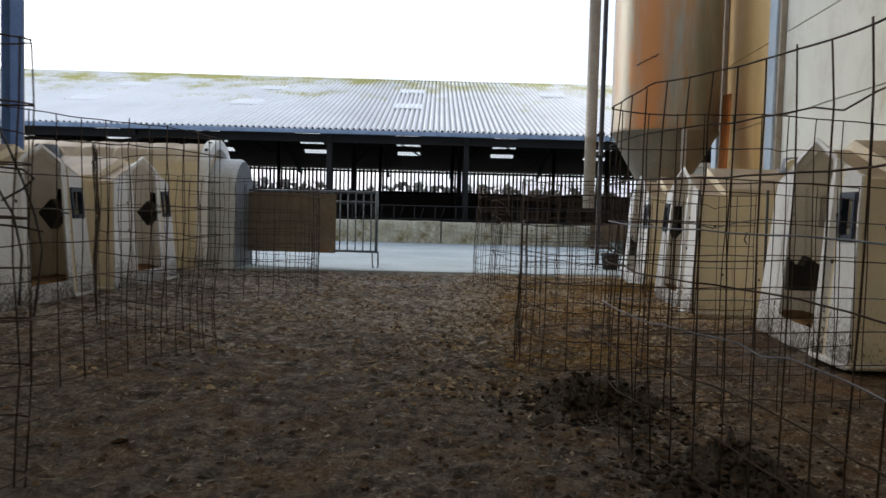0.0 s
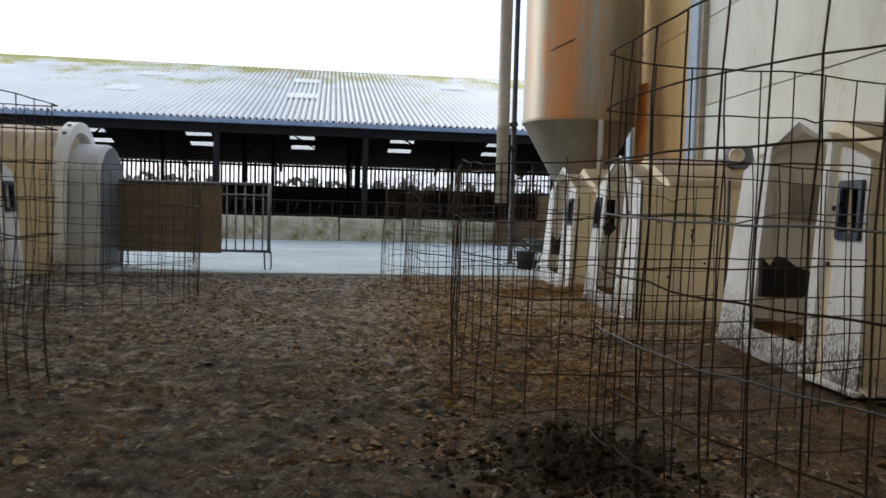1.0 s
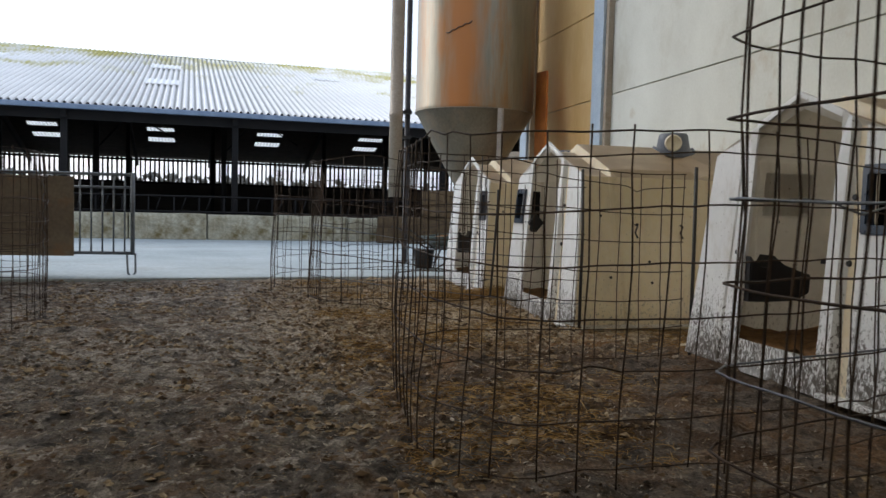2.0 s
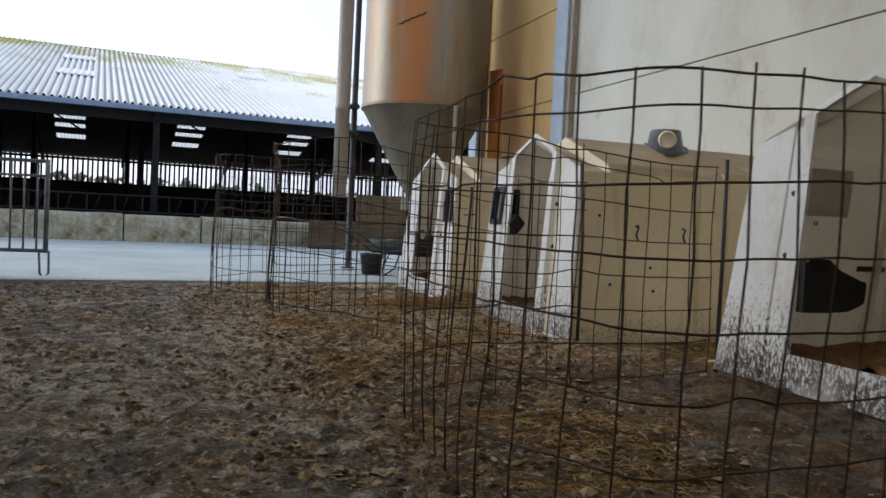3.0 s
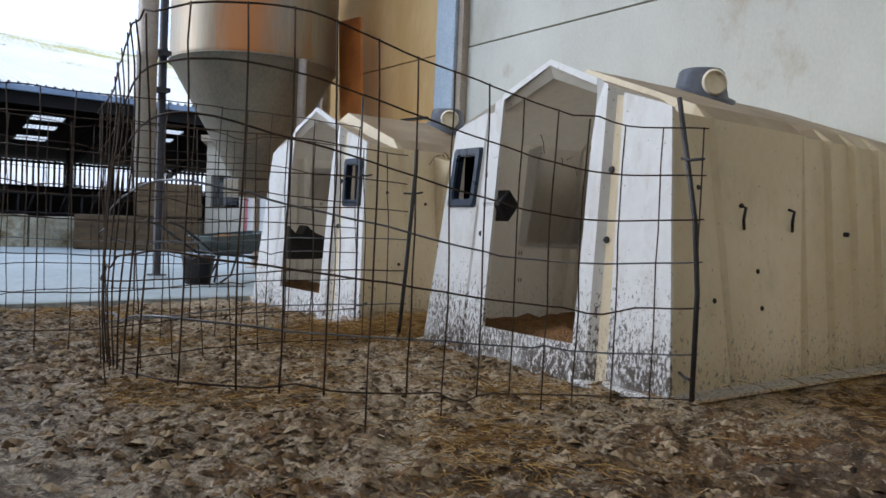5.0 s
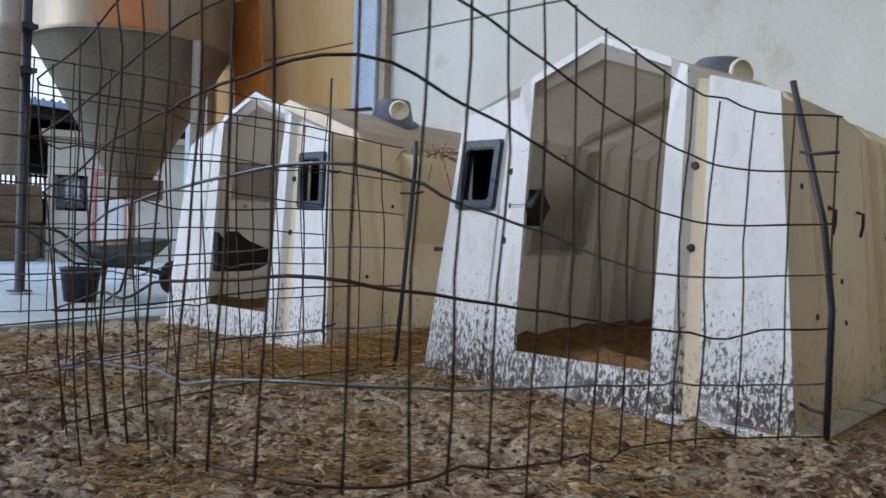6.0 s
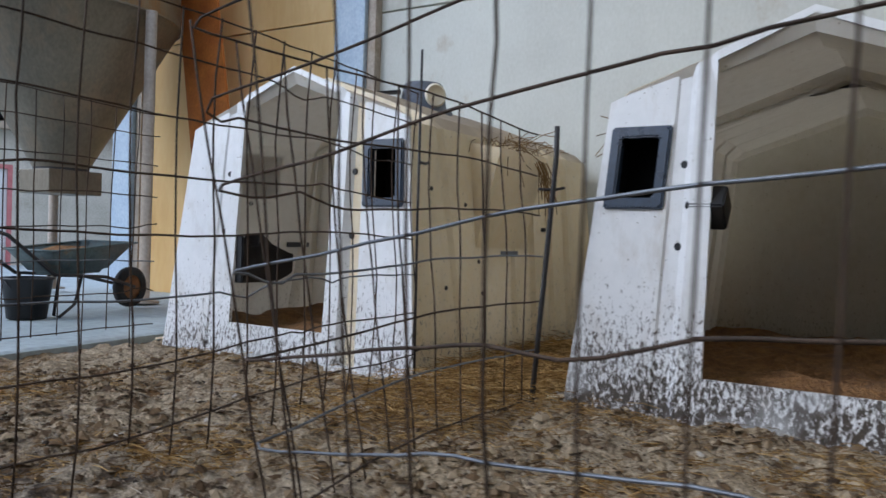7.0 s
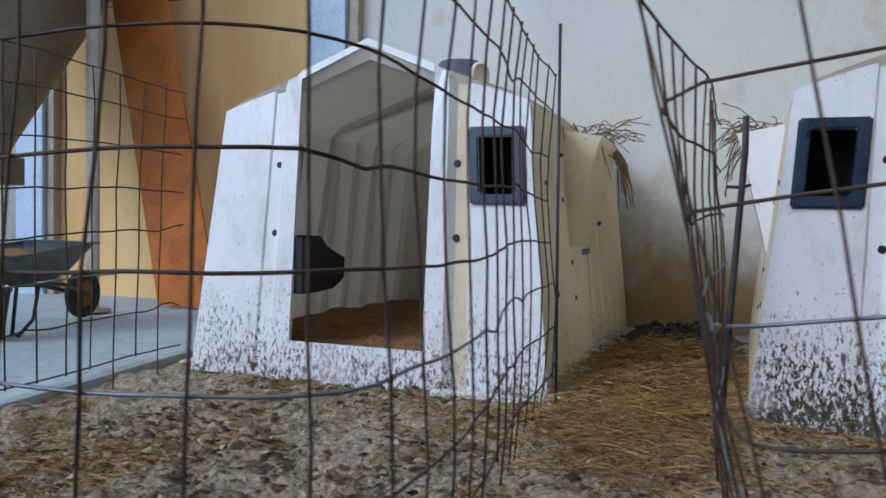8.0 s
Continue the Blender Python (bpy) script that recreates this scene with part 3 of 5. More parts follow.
    if close:
        faces.append(tuple(base + k for k in range(sides))[::-1])
        faces.append(tuple(base + (len(pts) - 1) * sides + k for k in range(sides)))
    return verts, faces


def tube(name, path, radius, material, parent=None, label="", sides=6, smooth=True):
    v, f = tube_data(path, radius, sides)
    return mesh_object(name, v, f, material, parent, label, smooth)


def lathe(bm, profile, segments=32, m=None):
    """A turned shape about z from (radius, z) pairs."""
    rings = []
    made = []
    for r, z in profile:
        ring = [bm.verts.new((r * math.cos(2 * math.pi * k / segments), r * math.sin(2 * math.pi * k / segments), z)) for k in range(segments)]
        rings.append(ring)
        made += ring
    for a, b in zip(rings, rings[1:]):
        for k in range(segments):
            j = (k + 1) % segments
            bm.faces.new((a[k], a[j], b[j], b[k]))
    if m is not None:
        bmesh.ops.transform(bm, matrix=m, verts=made)
    return rings


def ground_height(x, y):
    """The unevenness of the trodden yard."""
    lumpy = 1 + 0.7 * min(1.0, max(0.0, (x - 0.3) / 0.8)) * min(1.0, max(0.0, (y - 5.0) / 2.0))
    v = 0.030 * noise.noise((x * 0.9, y * 0.9, 0)) + 0.024 * noise.noise((x * 3.1, y * 3.1, 4)) + lumpy * (0.022 * noise.noise((x * 8, y * 8, 8)) + 0.013 * noise.noise((x * 21, y * 21, 2))) + 0.008 * noise.noise((x * 41, y * 41, 5))
    return v

# ---- ground, slab, shed ----


def build_ground():
    xs = [-500, -160, -60, -25, -14, -9] + list(np.arange(-6.6, -2.4, 0.06)) + list(np.arange(-2.4, 3.0, 0.024)) + list(np.arange(3.0, 5.41, 0.06)) + [9, 14, 25, 60, 160, 500]
    ys = [-500, -160, -60, -25, -12, -6] + list(np.arange(-2.0, 2.0, 0.06)) + list(np.arange(2.0, 12.3, 0.026)) + list(np.arange(12.3, 13.21, 0.06)) + [18, 30, 60, 160, 500]
    verts, faces = [], []
    for y in ys:
        for x in xs:
            inside = -6.6 <= x <= 5.4 and -2.0 <= y <= 13.2
            z = ground_height(x, y) if inside else 0.0
            if y > 13.1:
                z = -0.25
            # bedding and straw trodden up against the hutches, and between them
            if inside:
                z += 0.06 * math.exp(-((x - 3.6) / 0.9) ** 2) * math.exp(-((y - 10.15) / 0.35) ** 2)
                z += 0.05 * math.exp(-((x - 3.2) / 0.8) ** 2) * math.exp(-((y - 6.2) / 1.2) ** 2)
                edge = 12.02 + 0.12 * x
                if y > edge:
                    z = min(z, 0.02) - 0.10 * min(1, (y - edge) / 0.2)
            verts.append((x, y, z))
    w = len(xs)
    for j in range(len(ys) - 1):
        for i in range(w - 1):
            a = j * w + i
            faces.append((a, a + 1, a + w + 1, a + w))
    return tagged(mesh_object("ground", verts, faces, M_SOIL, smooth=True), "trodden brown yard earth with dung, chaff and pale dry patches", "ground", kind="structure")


build_ground()


def build_road():
    """The concrete apron: its near edge runs a little askew to the shed."""
    xs = [-60, -30, -14] + list(np.arange(-8, 8.1, 0.25)) + [14, 30, 60]
    verts, faces = [], []
    for x in xs:
        e = 12.02 + 0.12 * max(-6, min(6, x)) + 0.035 * noise.noise((x * 1.3, 0, 3)) + 0.012 * noise.noise((x * 6, 0, 3))
        verts += [(x, e, -0.12), (x, e, 0.025), (x, e + 0.03, 0.035), (x, 24, -0.10), (x, 60, -0.12)]
    for i in range(len(xs) - 1):
        a, b = i * 5, i * 5 + 5
        for k in range(4):
            faces.append((a + k, b + k, b + k + 1, a + k + 1))
    return tagged(mesh_object("road", verts, faces, M_ROAD), "pale grey worn concrete yard slab with a broken edge", "concrete slab", kind="structure")


build_road()

WALL_X = 5.0


def build_wall():
    """Precast concrete wall: long panels one above another between steel columns."""
    root = tagged(empty("wall_east"), "off-white precast concrete panel wall with rusty water stains", "wall", kind="structure")
    bays = [(-6.0, 2.3), (2.34, 7.3), (7.34, 12.60), (12.80, 15.9)]
    rows = [(-0.15, 2.43), (2.445, 3.64), (3.655, 5.4)]
    for y0, y1 in bays:
        for z0, z1 in rows:
            bm = bmesh.new()
            box(bm, WALL_X, y0, z0, WALL_X + 0.16, y1, z1, 0.006)
            part("panel", bm, M_WALL_OCHRE if y0 > 12 else M_WALL_LOW if z0 < 1 else M_WALL, root)
    bm = bmesh.new()
    box(bm, WALL_X + 0.03, -6.0, -0.15, WALL_X + 0.14, 15.85, 5.38)
    part("joint_core", bm, M_TROUGH, root)
    return root


build_wall()


def steel_column(x, y, turn=0.0, h=5.4, paint=M_COLUMN, colour="pale blue"):
    """A cased steel column standing against the wall."""
    c = tagged(empty("steel_column", pose(x, y, 0, 0, 0, turn)), colour + " painted steel column against the wall", "column", "shed columns", "structure")
    bm = bmesh.new()
    box(bm, -0.07, -0.165, -0.15, 0.06, 0.145, h, 0.012)
    part("casing", bm, paint, c)
    # brown strip added for the shade on the column's side
    bm = bmesh.new()
    box(bm, -0.03, -0.25, -0.15, 0.06, -0.17, h, 0.004)
    part("side_shade_strip", bm, M_PIPE, c, "brown strip added for the shaded side of the column")
    return c


steel_column(4.95, 12.74)
steel_column(4.95, 15.65)


def build_left_wall():
    root = tagged(empty("wall_west"), "cream concrete wall along the far row of hutches", "wall", kind="structure")
    for z0, z1 in [(-0.15, 1.21), (1.225, 2.43), (2.445, 3.64), (3.655, 5.4)]:
        for y0, y1 in [(-6.0, 2.3), (2.34, 10.7)]:
            bm = bmesh.new()
            box(bm, -5.90, y0, z0, -5.74, y1, z1, 0.006)
            part("panel", bm, M_WALL, root)
    return root


build_left_wall()
steel_column(-5.70, 10.88, 180, paint=M_COLUMN_DARK, colour="dark blue")


def build_shed_roof():
    """The unseen shed roof: low-pitched corrugated sheets ending before the slab, with warm translucent strips added
    between them to light the yard.
    """
    def sheet(name, x0, x1, y0, y1, material, label):
        verts, faces = [], []
        n_ = max(2, int(round((x1 - x0) / 0.09)))
        for k in range(n_ + 1):
            x = x0 + (x1 - x0) * k / n_
            z = 5.45 + 0.9 * (1 - abs(x + 0.4) / 5.8) + (0.025 if k % 2 else -0.025)
            verts += [(x, y0, z), (x, y1, z)]
        for k in range(n_):
            faces.append((2 * k, 2 * k + 1, 2 * k + 3, 2 * k + 2))
        ob = mesh_object(name, verts, faces, material)
        return tagged(ob, label, "roof", kind="structure")
    # its end at y 11 is set by how much sky reaches the hutches
    edges = [-6.2, -5.5, -3.9, -3.2, -1.6, -0.9, 0.7, 1.4, 3.0, 3.7, 5.0, 5.3]
    for k in range(len(edges) - 1):
        if k % 2:
            sheet("fill_strip", edges[k], edges[k + 1], -4.0, 10.0, M_WARMFILL, "unseen warm translucent strip added to the shed roof to light the yard")
            sheet("ceiling", edges[k], edges[k + 1], -6.16, -4.0, M_SHED, "unseen brown corrugated shed roof over the calf yard")
            sheet("ceiling", edges[k], edges[k + 1], 10.0, 11.0, M_SHED, "unseen brown corrugated shed roof over the calf yard")
        else:
            sheet("ceiling", edges[k], edges[k + 1], -6.16, 11.0, M_SHED, "unseen brown corrugated shed roof over the calf yard")


build_shed_roof()



def build_back_wall():
    bm = bmesh.new()
    # unseen wall behind the start, straw-coloured to bounce warm light forward
    box(bm, -5.74, -6.16, -0.15, 5.0, -6.0, 5.4, 0.006)
    return tagged(part("bounce_wall", bm, M_BOUNCEWALL, None), "unseen straw-coloured wall closing the shed, added to bounce warm light", "wall", kind="structure")


build_back_wall()

# ---- calf hutches ----


def front_point(s, z, sign, e):
    """A point of the hutch front: lateral place s at its base, height, side, and how far it stands back."""
    lat = 0.31 + (s - 0.31) * (1 - 0.22 * z / 1.1)
    return (e + 0.07 * z, sign * lat, z)


def top_of_front(s):
    return float(np.interp(s, [0.0, 0.31, 0.40, 0.43, 0.80, 0.86], [1.46, 1.335, 1.295, 1.275, 1.185, 1.16]))


def build_front(window_sign):
    """The moulded front: raised door surround, a groove beside it, outer panels, one of them with a window."""
    bm = bmesh.new()
    cols = [(0.31, -0.020), (0.395, -0.020), (0.43, 0.010), (0.495, 0.010), (0.505, 0.0), (0.525, 0.0), (0.775, 0.0), (0.83, 0.0)]
    rows = [0.0, 0.17, 0.45, 0.775, 1.06]
    for sign in (1, -1):
        grid = []
        for s, e in cols:
            if sign > 0 and e > 0:
                e = 0.008
            col = [bm.verts.new(front_point(s, z, sign, e)) for z in rows]
            col.append(bm.verts.new(front_point(s, top_of_front(s), sign, e)))
            grid.append(col)
        for i in range(len(cols) - 1):
            for j in range(len(rows)):
                if sign == window_sign and i == 5 and j == 3:
                    continue
                fc = bm.faces.new((grid[i][j], grid[i + 1][j], grid[i + 1][j + 1], grid[i][j + 1]))
                # the groove on the -y side takes the same warm tan
                fc.material_index = 1 if i in (2, 3) and sign < 0 else 0
    # sill below the door, and the narrow gable edge above it
    a = [front_point(0.31, 0, -1, -0.020), front_point(0.31, 0, 1, -0.020), front_point(0.31, 0.17, 1, -0.020), front_point(0.31, 0.17, -1, -0.020)]
    bm.faces.new([bm.verts.new(p) for p in a])
    for sign in (1, -1):
        q = [front_point(0.31, 1.335, sign, -0.020), front_point(0.31, 1.30, sign, -0.020), (0.07 * 1.435 - 0.020, 0, 1.432), (0.07 * 1.46 - 0.020, 0, 1.46)]
        bm.faces.new([bm.verts.new(p) for p in q])
    bmesh.ops.remove_doubles(bm, verts=bm.verts, dist=0.0008)
    bmesh.ops.recalc_face_normals(bm, faces=bm.faces)
    return bm


def body_section(foot, eave, inset, roof_drop):
    """One cross-section of the hutch body over the ridge from foot to foot; it may lean between the foot and the eave."""
    half = []
    for z in (0.0, 0.3, 0.6, 0.9, 1.155):
        half.append((foot + (eave - foot) * z / 1.1, 0.31 + 0.52 * (1 - 0.22 * z / 1.1) - inset, z))
    half.append((eave, 0.64 - inset * 0.5, 1.205 - roof_drop * 0.7))
    half.append((eave, 0.32, 1.315 - roof_drop))
    return half + [(eave, 0.0, 1.43 - roof_drop)] + [(x, -s, z) for x, s, z in reversed(half)]


def build_body():
    bm = bmesh.new()
    # the hood, a channel behind it, the raised roof in two lengths, and ribs that widen towards the foot
    plan = [(0.004, 0.081, 0.0, -0.012), (0.045, 0.105, 0.0, 0.045), (0.36, 0.29, 0.0, 0.05), (0.375, 0.305, 0.02, 0.05),
            (0.425, 0.325, 0.02, -0.022), (0.44, 0.36, 0.0, -0.022), (0.90, 1.02, 0.0, -0.022), (0.915, 1.035, 0.0, 0.03)]
    x, k = 1.06, 0
    while x < 2.0:
        d = 0.03 if x < 1.2 else -0.015
        plan += [(x - 0.075, x - 0.03, 0.03, d), (x - 0.06, x - 0.015, 0.0, d), (x + 0.06, x + 0.015, 0.0, d), (x + 0.075, x + 0.03, 0.03, d)]
        x += 0.245
    plan += [(2.12, 2.10, 0.0, -0.01), (2.18, 2.15, 0.03, 0.03)]
    rows = [[bm.verts.new(p) for p in body_section(*q)] for q in plan]
    for a, b in zip(rows, rows[1:]):
        for i in range(len(a) - 1):
            bm.faces.new((a[i], a[i + 1], b[i + 1], b[i]))
    bm.faces.new(rows[-1])
    # foot flange
    for sign in (1, -1):
        pts = [(0.0, 0.825, 0.035), (2.18, 0.825, 0.035), (2.18, 0.90, 0.022), (0.0, 0.90, 0.022)]
        bm.faces.new([bm.verts.new((p[0], sign * p[1], p[2])) for p in pts])
    bmesh.ops.recalc_face_normals(bm, faces=bm.faces)
    return bm


def hollow_frame(bm, y0, z0, y1, z1, w, x0, x1):
    """A rectangular frame in the y, z plane, in one piece."""
    loops = []
    for x in (x0, x1):
        for d in (0.0, w):
            loops.append([bm.verts.new((x, a, c)) for a, c in ((y0 + d, z0 + d), (y1 - d, z0 + d), (y1 - d, z1 - d), (y0 + d, z1 - d))])
    fo, fi, bo, bi = loops
    for k in range(4):
        j = (k + 1) % 4
        bm.faces.new((fo[k], fo[j], fi[j], fi[k]))
        bm.faces.new((bo[j], bo[k], bi[k], bi[j]))
        bm.faces.new((fo[j], fo[k], bo[k], bo[j]))
        bm.faces.new((fi[k], fi[j], bi[j], bi[k]))


def hutch(m, window_sign=-1, label="", feeder=1, pocket=True, vent_face=-1, feeder_up=0.0, flap=1.0, catches=(), skin=M_HUTCH, vent_flap=False):
    """A calf hutch, front at local x = 0 facing -x, body running back along +x."""
    h = tagged(empty("calf_hutch", m), label, "calf hutch", "calf hutches")
    f = part("front", build_front(window_sign), skin, h, "moulded white front with door opening, splashed with mud")
    f.data.materials.append(M_HUTCH_BODY)
    f.modifiers.new("thick", 'SOLIDIFY').thickness = 0.02
    f.modifiers["thick"].offset = 0
    b = part("body", build_body(), M_HUTCH_BODY, h, "ribbed tan plastic shell, warm side light included in its colour")
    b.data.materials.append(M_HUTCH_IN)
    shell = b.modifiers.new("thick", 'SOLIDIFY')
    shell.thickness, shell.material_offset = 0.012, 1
    # window frame, with a near-black box added behind it for the dark inside
    z0, z1 = 0.765, 1.075
    def lat(s, z):
        return window_sign * (0.31 + (s - 0.31) * (1 - 0.22 * z / 1.1))
    ya, yb = sorted((lat(0.51, 0.92), lat(0.79, 0.92)))
    wf = bmesh.new()
    hollow_frame(wf, ya, z0, yb, z1, 0.042, -0.028, 0.022)
    bmesh.ops.bevel(wf, geom=list(wf.edges), offset=0.007, segments=2, affect='EDGES')
    for q in wf.verts:
        q.co.x += 0.066 + 0.07 * (q.co.z - 0.92)
        q.co.y += lat(0.65, q.co.z) - lat(0.65, 0.92)
    win = part("window", wf, M_FRAME, h, "blue-black plastic window frame")
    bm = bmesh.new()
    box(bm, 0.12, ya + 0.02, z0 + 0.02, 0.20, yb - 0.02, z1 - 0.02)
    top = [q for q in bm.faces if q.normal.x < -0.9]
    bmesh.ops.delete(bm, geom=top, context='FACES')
    part("dark_box", bm, M_HOLE, win, "near-black box added for the dark inside behind the window")
    # pale panel inside the closed side: daylight through a hatch put into its colour
    side = -window_sign
    bm = bmesh.new()
    pts = [(x, side * (0.31 + 0.52 * (1 - 0.22 * z / 1.1) - d), z) for d in (0.016, 0.034) for x, z in ((0.40, 0.84), (0.72, 0.84), (0.72, 1.09), (0.40, 1.09))]
    vs = [bm.verts.new(q) for q in pts]
    for q in ((0, 1, 2, 3), (7, 6, 5, 4), (0, 4, 5, 1), (1, 5, 6, 2), (2, 6, 7, 3), (3, 7, 4, 0)):
        bm.faces.new([vs[k] for k in q])
    bmesh.ops.bevel(bm, geom=list(bm.edges), offset=0.005, segments=2, affect='EDGES')
    part("lit_panel", bm, M_HATCH_LIT, h, "pale panel inside the shell, standing for daylight through a hatch")
    # moulded lip on the ground before the front
    bm = bmesh.new()
    box(bm, -0.075, -0.85, 0.004, 0.01, -0.36, 0.03, 0.006, pose(0, 0, 0, 0, 0, 2.5))
    part("foot_lip", bm, M_HUTCH_CLEAN, h, "dirty white moulded foot lip")
    # vent cap on the ridge
    bm = bmesh.new()
    lathe(bm, [(0.185, 1.36), (0.185, 1.395), (0.15, 1.41), (0.122, 1.565), (0.11, 1.578), (0.0, 1.582)], 24, Matrix.Translation((1.22, 0, 0)))
    # the foot follows the pitch of the roof
    for q in bm.verts:
        if q.co.z < 1.405:
            q.co.z += 0.075 - 0.4 * abs(q.co.y)
    v = part("vent_cap", bm, M_VENT, h, "dark plastic ridge vent", True)
    bm = bmesh.new()
    lathe(bm, [(0.0, 0.0), (0.068, 0.0), (0.072, 0.012), (0.06, 0.02)], 24, Matrix.Translation((1.22 - 0.075, vent_face * 0.134, 1.487)) @ pose(0, 0, 0, 90 if vent_face < 0 else -90, 0, -28 * -vent_face))
    part("vent_disc", bm, M_CREAM, v, "round cream vent disc", True)
    if vent_flap:
        bm = bmesh.new()
        box(bm, -0.11, -0.035, -0.008, 0.11, 0.035, 0.008, 0.004, pose(1.02, 0.16, 1.50, 0, 6, 125))
        part("vent_flap", bm, M_BLACK, v, "black vent flap")
    # bolts and holes on the front
    for s, z, sign in ((0.44, 0.93, 1), (0.44, 0.63, 1), (0.44, 0.93, -1), (0.44, 0.63, -1), (0.60, 0.36, -1), (0.56, 0.52, 1)):
        bm = bmesh.new()
        p = front_point(s, z, sign, 0.0)
        lathe(bm, [(0.0, -0.008), (0.013, -0.008), (0.016, 0.0), (0.016, 0.03)], 8, Matrix.Translation((p[0], p[1], p[2])) @ pose(0, 0, 0, 0, 90, 0))
        part("bolt", bm, M_BLACK, h)
    # drilled holes along the sides and a moulded grip slot
    for sign in (1, -1):
        for x, z in ((0.22, 0.86), (0.30, 0.40), (0.52, 0.80), (0.62, 0.52), (0.64, 0.36), (1.42, 0.70)):
            bm = bmesh.new()
            lat_ = 0.31 + 0.52 * (1 - 0.22 * z / 1.1)
            lathe(bm, [(0.0, -0.004), (0.010, -0.004), (0.012, 0.004), (0.012, 0.02)], 8, Matrix.Translation((x, sign * (lat_ + 0.001), z)) @ pose(0, 0, 0, 90 * sign, 0, 0))
            part("bolt", bm, M_BLACK, h)
        for x in catches if sign < 0 else ():
            tube("catch", [(x, sign * 0.75, 0.80), (x + 0.01, sign * 0.775, 0.79), (x - 0.01, sign * 0.78, 0.74), (x + 0.02, sign * 0.765, 0.70)], 0.007, M_BLACK, h)
        if catches:
            continue
        bm = bmesh.new()
        box(bm, 0.86, sign * 0.762 - 0.012, 0.545, 1.06, sign * 0.762 + 0.012, 0.575, 0.005)
        part("grip_slot", bm, M_VENT, h)
    # bedding inside, up to the sill
    verts, faces = [], []
    nx, ny = 22, 16
    for i in range(nx + 1):
        for j in range(ny + 1):
            x, y = 0.05 + i * 2.05 / nx, -0.76 + j * 1.52 / ny
            verts.append((x, y, 0.15 + 0.05 * noise.noise((x * 5, y * 5, m.translation.y)) + 0.03 * noise.noise((x * 14, y * 14, 3))))
    for i in range(nx):
        for j in range(ny):
            a = i * (ny + 1) + j
            faces.append((a, a + 1, a + ny + 2, a + ny + 1))
    mesh_object("bedding", verts, faces, M_BED, h, "dark straw bedding", True)
    if feeder:
        # moulded feed bucket hung inside the door edge, its rim drawn up to two horns
        prof = [(0.02, 0.37), (0.02, 0.62), (0.08, 0.55), (0.135, 0.55), (0.165, 0.625), (0.23, 0.565), (0.36, 0.525), (0.40, 0.52), (0.395, 0.42), (0.36, 0.40), (0.29, 0.375), (0.15, 0.37)]
        if feeder_up:
            # a square feed flap hung by its corner
            prof = [(0.02, 0.50), (0.02 + 0.12 * flap, 0.50 + 0.14 * flap), (0.02 + 0.25 * flap, 0.50), (0.02 + 0.12 * flap, 0.50 - 0.16 * flap)]
        bm = bmesh.new()
        a = [bm.verts.new((x, feeder * 0.265, z + feeder_up)) for x, z in prof]
        b_ = [bm.verts.new((x, feeder * 0.40, z + feeder_up)) for x, z in prof]
        bm.faces.new(a)
        bm.faces.new(b_[::-1])
        for i in range(len(a)):
            k = (i + 1) % len(a)
            bm.faces.new((a[i], b_[i], b_[k], a[k]))
        bmesh.ops.bevel(bm, geom=list(bm.edges), offset=0.006, segments=2, affect='EDGES')
        part("feed_bucket", bm, M_BLACK, h, "black plastic feed bucket hung inside the door")
    if pocket:
        # hay rack moulded on the side
        sg = window_sign
        pk = bmesh.new()
        w = 0.52
        ring = []
        for x in (0.60, 0.60 + w):
            ring.append([pk.verts.new((x, sg * 0.60, 1.14)), pk.verts.new((x, sg * 0.90, 1.085)), pk.verts.new((x, sg * 0.885, 1.05)), pk.verts.new((x, sg * 0.765, 0.575)), pk.verts.new((x, sg * 0.70, 0.555))])
        a, b2 = ring
        for i in range(1, 4):
            pk.faces.new((a[i], a[i + 1], b2[i + 1], b2[i]))
        for r_ in ring:
            pk.faces.new(r_)
        po = part("hay_rack", pk, M_HUTCH if sg > 0 else M_HUTCH_BODY, h, "moulded side rack for hay")
        po.modifiers.new("thick", 'SOLIDIFY').thickness = 0.015
        rng = random.Random(int(m.translation.y * 10) + 5)
        vv, ff = [], []
        for k in range(60):
            x = 0.63 + rng.random() * (w - 0.06)
            y = sg * (0.70 + rng.random() * 0.22)
            z = 1.08 + rng.random() * 0.07
            d = Vector((rng.uniform(-1, 1), sg * rng.uniform(-0.2, 1), rng.uniform(-0.5, 0.4))).normalized() * rng.uniform(0.08, 0.2)
            p0 = Vector((x, y, z))
            v_, f_ = tube_data([p0, p0 + d * 0.5 + Vector((0, 0, 0.01)), p0 + d + Vector((0, sg * 0.01, -0.05 * rng.random()))], 0.0026, 3, len(vv), False)
            vv += v_
            ff += f_
        for k in range(6 if sg > 0 else 26):
            x = 1.00 + rng.random() * 0.12
            p0 = Vector((x, sg * (0.86 + rng.random() * 0.05), 1.06))
            v_, f_ = tube_data([p0, p0 + Vector((-0.02, sg * 0.04, -0.06)), p0 + Vector((rng.uniform(-0.05, 0.02), sg * rng.uniform(0.03, 0.1), rng.uniform(-0.3, -0.12)))], 0.0026, 3, len(vv), False)
            vv += v_
            ff += f_
        tagged(mesh_object("rack_hay", vv, ff, M_HAY, po, "loose hay hanging out of the rack"), kind="stuff")
    return h


hutch(pose(2.70, 11.33, 0.0), -1, "white plastic calf hutch by the concrete slab, its hay rack full", skin=M_HUTCH_CLEAN, vent_flap=True)
hutch(pose(2.70, 8.97, 0.0), 1, "white plastic calf hutch with a heavily mud-splashed front", feeder=1, feeder_up=0.28, flap=0.55, catches=(0.50, 0.88))
